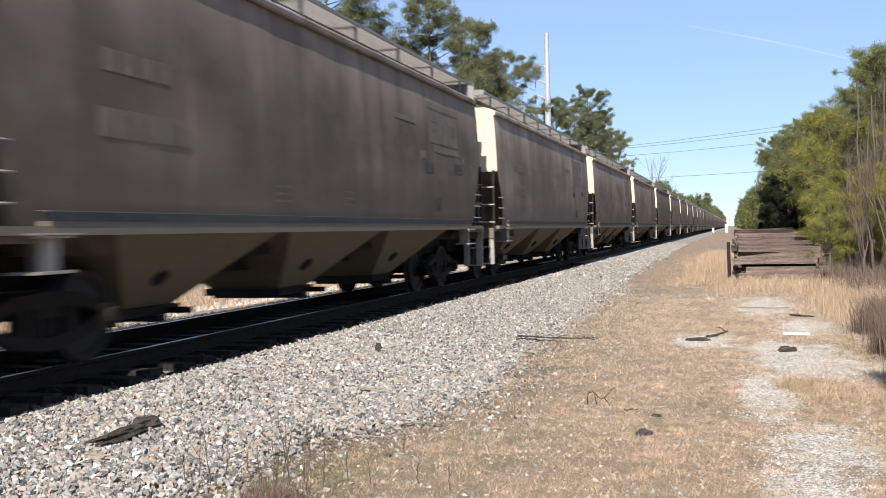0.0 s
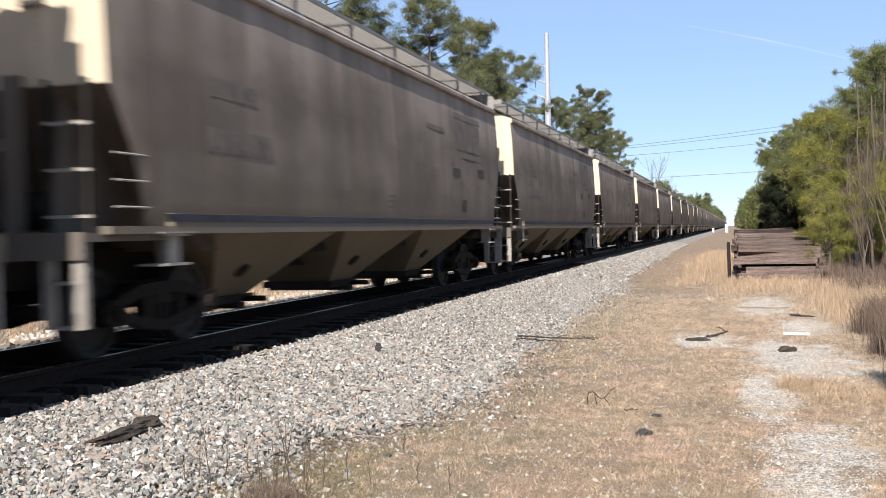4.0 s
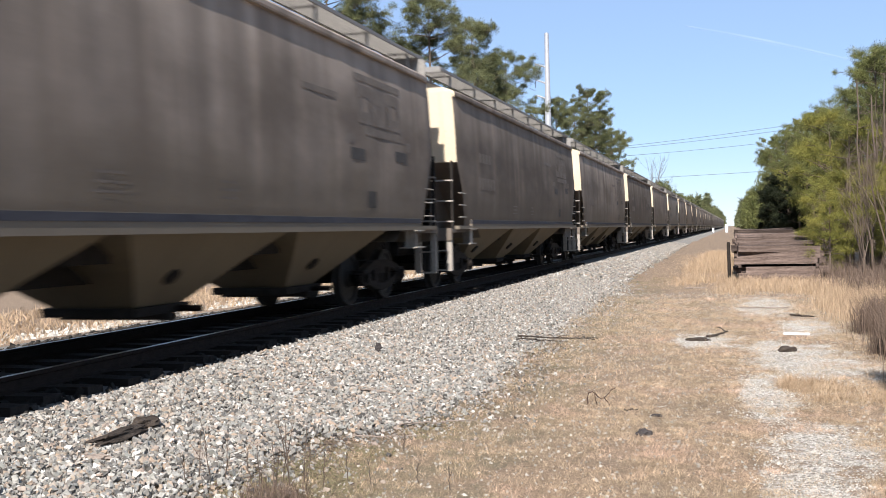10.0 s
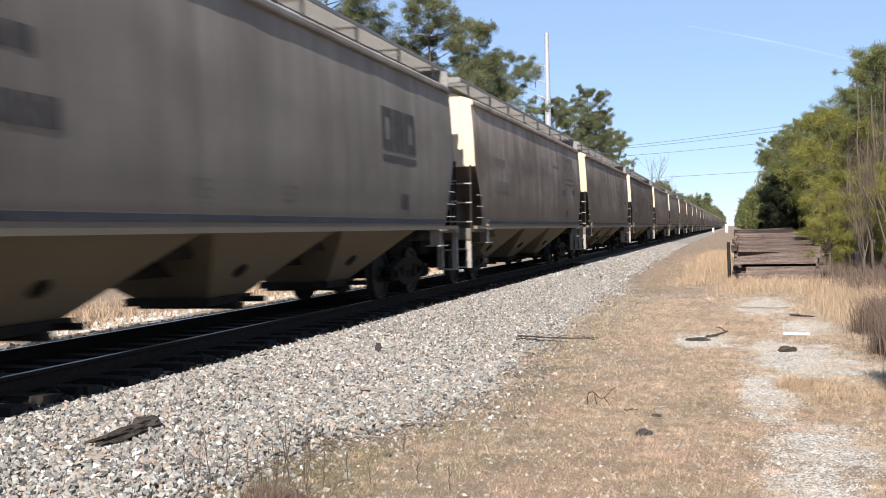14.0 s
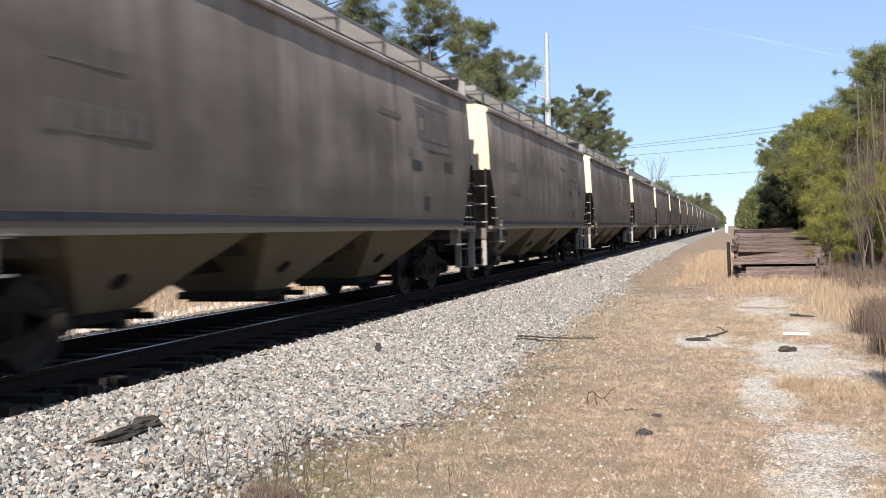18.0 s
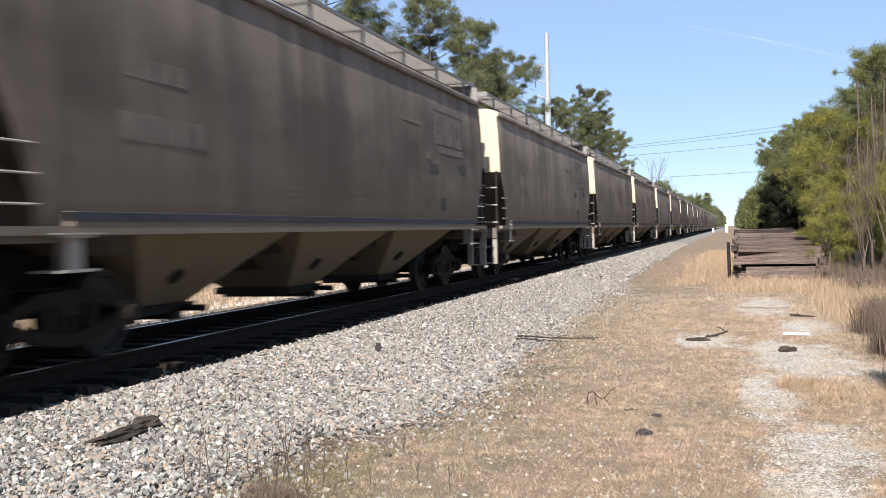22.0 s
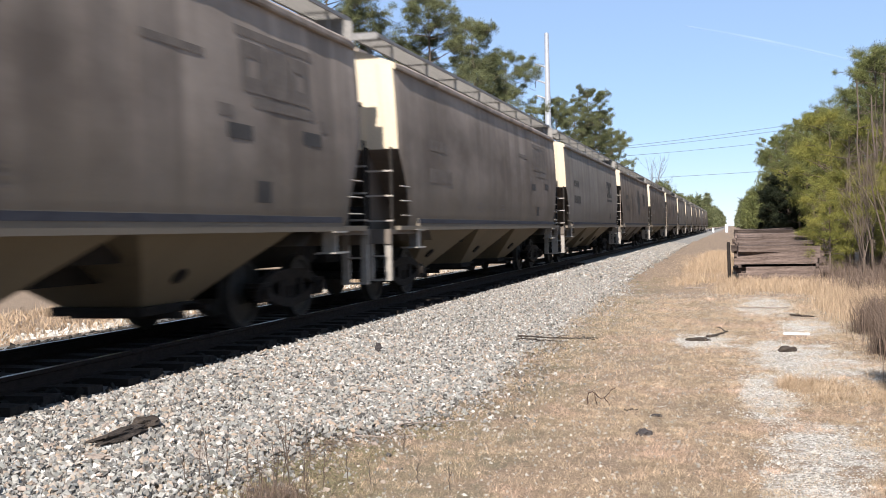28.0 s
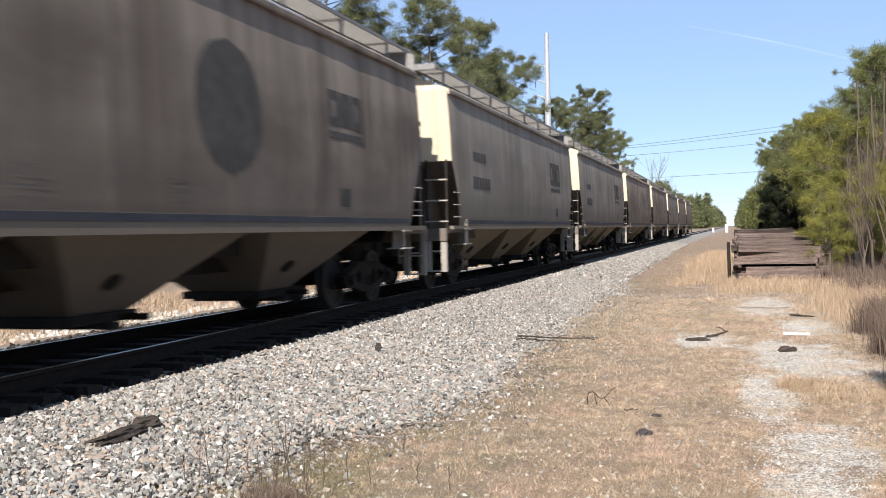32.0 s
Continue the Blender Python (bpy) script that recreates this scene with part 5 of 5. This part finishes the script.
    bm = bmesh.new()
    box(bm, 1.53, 1.592, -7.0 - dl, 7.0 + dl, 1.362, 1.442)
    stripe = mesh_of("stripe", bm, M_BLUE)
    for s in (0, 180):
        ob = part("side_sill", sill, M_SILL, car, "", pose(0, 0, 0, 0, 0, s))
        part("stripe", stripe, M_BLUE, ob, "dark blue stripe along the sill")
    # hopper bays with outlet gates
    bay = hopper_bay_mesh(M_DARK_PAINT if kind == "C" else M_BAY)
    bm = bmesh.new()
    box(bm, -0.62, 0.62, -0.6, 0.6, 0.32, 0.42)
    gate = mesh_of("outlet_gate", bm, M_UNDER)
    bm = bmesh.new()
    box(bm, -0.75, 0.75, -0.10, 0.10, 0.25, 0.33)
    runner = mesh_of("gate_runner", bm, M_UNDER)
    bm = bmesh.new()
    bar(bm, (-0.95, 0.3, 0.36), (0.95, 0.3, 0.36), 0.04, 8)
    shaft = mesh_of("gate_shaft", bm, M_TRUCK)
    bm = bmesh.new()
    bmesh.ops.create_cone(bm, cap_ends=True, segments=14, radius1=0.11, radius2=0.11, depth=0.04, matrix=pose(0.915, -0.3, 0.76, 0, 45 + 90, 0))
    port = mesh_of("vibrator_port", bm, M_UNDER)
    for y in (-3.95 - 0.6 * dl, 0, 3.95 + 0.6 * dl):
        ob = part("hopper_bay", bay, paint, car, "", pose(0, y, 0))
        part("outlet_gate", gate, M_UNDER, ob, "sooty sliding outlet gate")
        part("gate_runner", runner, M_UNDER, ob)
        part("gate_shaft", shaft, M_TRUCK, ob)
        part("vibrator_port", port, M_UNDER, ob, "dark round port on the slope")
    # dark bar and blocks added to fill the black gaps between bays
    bm = bmesh.new()
    box(bm, -0.32, 0.32, -8.3 - dl, 8.3 + dl, 0.72, 1.1)
    for y in (-1.97, 1.97):
        box(bm, -0.9, 0.9, y - 0.55, y + 0.55, 0.95, 1.28)
    part("sill_and_filler", bm, M_UNDER, car)
    # ends: platform, supports, ladders, steps, brackets, brake gear, couplers
    bm = bmesh.new()
    box(bm, -1.5, 1.5, -8.3, -6.9, 1.18, 1.26)
    box(bm, -1.5, 1.5, -8.36, -8.3, 1.02, 1.27)
    platform = mesh_of("end_platform", bm, M_DARK_PAINT)
    bm = bmesh.new()
    for x in (0.0,):
        v = [bm.verts.new((x + dx, y, z)) for dx in (-0.02, 0.02) for y, z in ((-8.05, 1.25), (-6.3, 1.25), (-7.85, 2.55))]
        bm.faces.new(v[:3]), bm.faces.new(v[3:][::-1])
        for i in range(3):
            bm.faces.new((v[i], v[(i + 1) % 3], v[3 + (i + 1) % 3], v[3 + i]))
    webs = mesh_of("end_web", bm, M_DARK_PAINT)
    bm = bmesh.new()
    bar(bm, (0, 0, -0.45), (0, 0, 0.45), 0.19, 14)
    tank = mesh_of("air_tank", bm, M_UNDER, True)
    bm = bmesh.new()
    lathe(bm, [(-0.02, 0.0), (-0.02, 0.25), (0.02, 0.27), (0.02, 0.0)], 18)
    brake = mesh_of("brake_wheel", bm, M_STEP)
    bm = bmesh.new()
    box(bm, -0.14, 0.14, -8.75, -8.3, 0.78, 1.0)
    box(bm, -0.2, 0.2, -8.82, -8.62, 0.74, 1.06)
    coupler = mesh_of("coupler", bm, M_TRUCK)
    bm = bmesh.new()
    box(bm, 0.62, 0.90, -7.995, -7.99, 3.38, 3.46)
    stencil = mesh_of("end_stencil", bm, M_MARK)
    bm = bmesh.new()
    lattice(bm, (-0.62, -0.42, 0.42, 0.62), (1.26, 2.05, 2.17, 2.75), lambda i, j: 1 if i != 1 or j == 1 else 0, -8.04, -7.97)
    post = mesh_of("end_post", bm, M_DARK_PAINT)
    lad = ladder_mesh(0.42, 0.62 if kind == "C" else 1.26, 3.1 if kind == "C" else 2.65, M_PAINT_C if kind == "C" else M_UNDER)
    bm = bmesh.new()
    lattice(bm, (-0.03, 0.07, 0.28, 0.40), (0.40, 0.43, 0.80, 0.83, 1.20, 1.24), lambda i, j: 1 if i != 1 or j % 2 == 0 else 0, -0.045, 0.02)
    step = mesh_of("sill_step", bm, M_STEP)
    bm = bmesh.new()
    box(bm, -0.28, 0.03, -0.25, 0.25, 1.22, 1.245)
    box(bm, -0.28, 0.03, -0.25, 0.25, 0.92, 0.945)
    box(bm, -0.20, -0.02, -0.03, 0.03, 0.945, 1.22)
    box(bm, -0.05, -0.02, -0.11, 0.11, 0.945, 1.22)
    box(bm, -0.24, 0.05, -0.33, 0.33, 1.245, 1.262)
    pad = mesh_of("jacking_pad", bm, M_STEP)
    bm = bmesh.new()
    bar(bm, (0, 0, 0), (0, 0.5, 0), 0.013, 6)
    grab = mesh_of("grab_iron", bm, M_STEP)
    for s in (0, 180):
        turn = pose(0, 0, 0, 0, 0, s) @ pose(0, -dl, 0)
        part("end_platform", platform, M_DARK_PAINT, car, "", turn)
        for x in (-0.95, 0.95):
            part("end_web", webs, M_DARK_PAINT, car, "", turn @ pose(x, 0, 0))
        part("coupler", coupler, M_TRUCK, car, "rusty knuckle coupler", turn)
        part("end_stencil", stencil, M_MARK, car, "small dark stencilled bar", turn)
        part("end_post", post, M_DARK_PAINT, car, "grimy upright frame of the end", turn)
        for x, pull in ((1.06, 1), (-1.48, -1)):
            part("ladder", lad, M_STEP, car, "end ladder", turn @ pose(x, -8.0 if kind == "C" else -8.2, 0))
            part("sill_step", step, M_STEP, car, "pale sill step", turn @ pose(x + 0.03, -8.28, 0))
            for z in (1.5, 1.75, 2.0):
                part("grab_iron", grab, M_STEP, car, "", turn @ pose(1.55 * pull, -7.9, z))
            part("jacking_pad", pad, M_STEP, car, "pale jacking bracket", turn @ pose(1.55 if pull > 0 else -1.33, -6.9, 0))
    part("air_tank", tank, M_UNDER, car, "", pose(0.5, -7.4 - dl, 1.5, 90, 0, 90))
    part("brake_wheel", brake, M_STEP, car, "", pose(0.3, 8.3 + dl, 2.2, 0, 0, 90))
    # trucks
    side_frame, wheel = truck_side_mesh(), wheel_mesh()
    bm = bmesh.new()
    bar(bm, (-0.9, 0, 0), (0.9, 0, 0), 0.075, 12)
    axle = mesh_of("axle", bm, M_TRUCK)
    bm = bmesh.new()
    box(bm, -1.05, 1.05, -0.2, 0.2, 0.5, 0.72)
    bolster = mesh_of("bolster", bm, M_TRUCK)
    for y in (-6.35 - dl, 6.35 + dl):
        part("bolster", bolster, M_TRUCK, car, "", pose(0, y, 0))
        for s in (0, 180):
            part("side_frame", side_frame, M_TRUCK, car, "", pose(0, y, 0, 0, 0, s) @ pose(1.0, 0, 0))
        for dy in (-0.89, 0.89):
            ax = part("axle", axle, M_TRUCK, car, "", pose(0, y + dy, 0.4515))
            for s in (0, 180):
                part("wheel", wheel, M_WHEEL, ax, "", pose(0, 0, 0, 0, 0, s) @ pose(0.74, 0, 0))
    # painted marks on the near side, each patch a part
    ink = M_MARK_FADED if kind in "AD" else M_MARK

    def patch(name, y0, y1, z0, z1, mat, **more):
        bm = bmesh.new()
        paint_patch(bm, y0, y1, z0, z1, **more)
        part(name, bm, mat, car)

    for n, y0, y1, z0, z1 in ((4, -6.1, -4.9, 2.74, 2.95), (6, -6.2, -4.6, 2.13, 2.40)):
        for k in range(n):
            a = y0 + k * (y1 - y0) / n
            patch("lettering_bar", a, a + (y1 - y0) / n * 0.78, z0, z1, ink)
    spot = {"A": (4.05, 6.0, 2.9, 3.5), "D": (4.05, 6.0, 2.9, 3.5), "B": (3.45, 5.2, 2.58, 3.28), "C": (3.98, 5.28, 2.76, 3.26)}[kind]
    if kind in "AD":
        patch("emblem_bar", spot[0] - 0.1, spot[1] + 0.1, spot[3] + 0.05, spot[3] + 0.16, M_MARK_FADED)
        patch("emblem_bar", spot[0] + 0.25, spot[1] + 0.1, spot[2] - 0.17, spot[2] - 0.04, M_MARK_FADED)
    for which in range(3):
        bm = bmesh.new()
        emblem_block(bm, *spot, which)
        part("emblem_block", bm, ink, car, "dark grey painted emblem block")
    if kind in "AD":
        for y0, y1, z0, z1, mat in ((3.65, 4.25, 2.32, 2.5, M_MARK), (3.45, 3.78, 2.56, 2.7, M_MARK_FADED), (5.7, 6.3, 2.39, 2.57, M_MARK), (6.3, 6.5, 2.6, 2.76, M_MARK_FADED), (2.0, 3.2, 3.16, 3.25, M_MARK_FADED)):
            patch("paint_block", y0, y1, z0, z1, mat)
    else:
        patch("underline", spot[0] - 0.03, spot[1] + 0.03, spot[2] - 0.19, spot[2] - 0.09, ink)
    if kind == "C":
        bm = bmesh.new()
        paint_disc(bm, 1.1, 2.68, 0.77)
        part("round_emblem", bm, M_MARK, car, "dark faded round emblem")
    for k in range(3):
        patch("stencil_bar", -2.6, -2.1, 1.62 + 0.09 * k, 1.65 + 0.09 * k, M_MARK_FADED)
        patch("stencil_bar", -0.3, 0.1, 1.62 + 0.09 * k, 1.65 + 0.09 * k, M_MARK_FADED)
    patch("placard", 4.35, 4.72, 1.6, 1.86, M_MARK)
    return car


PITCH, BEAT = 17.6, 0.8135
DRIFT = ((0, -0.028), (3, -0.017), (6, 0.033), (10, 0.055), (14, 0.059), (17, 0.055), (20, 0.052), (22, 0.034), (25, 0.004), (28, -0.032), (30, -0.052), (32, -0.057))
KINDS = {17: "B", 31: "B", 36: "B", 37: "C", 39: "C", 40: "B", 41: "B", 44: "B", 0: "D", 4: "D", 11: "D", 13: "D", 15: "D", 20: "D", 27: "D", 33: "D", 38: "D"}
LONGER = ((37, 0.062), (39, 0.060))     # cars a little longer than the rest
made, train = {}, []
for j in range(-2, 47):
    kind = KINDS.get(j, "A")
    if kind not in made:
        made[kind] = build_car(kind)
        car = made[kind]
    else:
        car = copy_thing(made[kind], Matrix.Identity(4))
    train.append((j, car))


def motions():
    """The train rolls towards the camera and past it at a nearly even speed."""
    for j, car in train:
        extra = sum(e for k, e in LONGER if j > k) + sum(e / 2 for k, e in LONGER if j == k)
        rows = []
        slack = 0.1 if KINDS.get(j) == "B" else 0.0
        for t, drift in DRIFT:
            y = PITCH * (j - 1 + 1.46 + extra + drift - t / BEAT) - 1.59 + 7.9 + slack
            rows.append((t, pose(TRACK_X, y, RAIL_Z)))
        walk(car, rows)


motions()
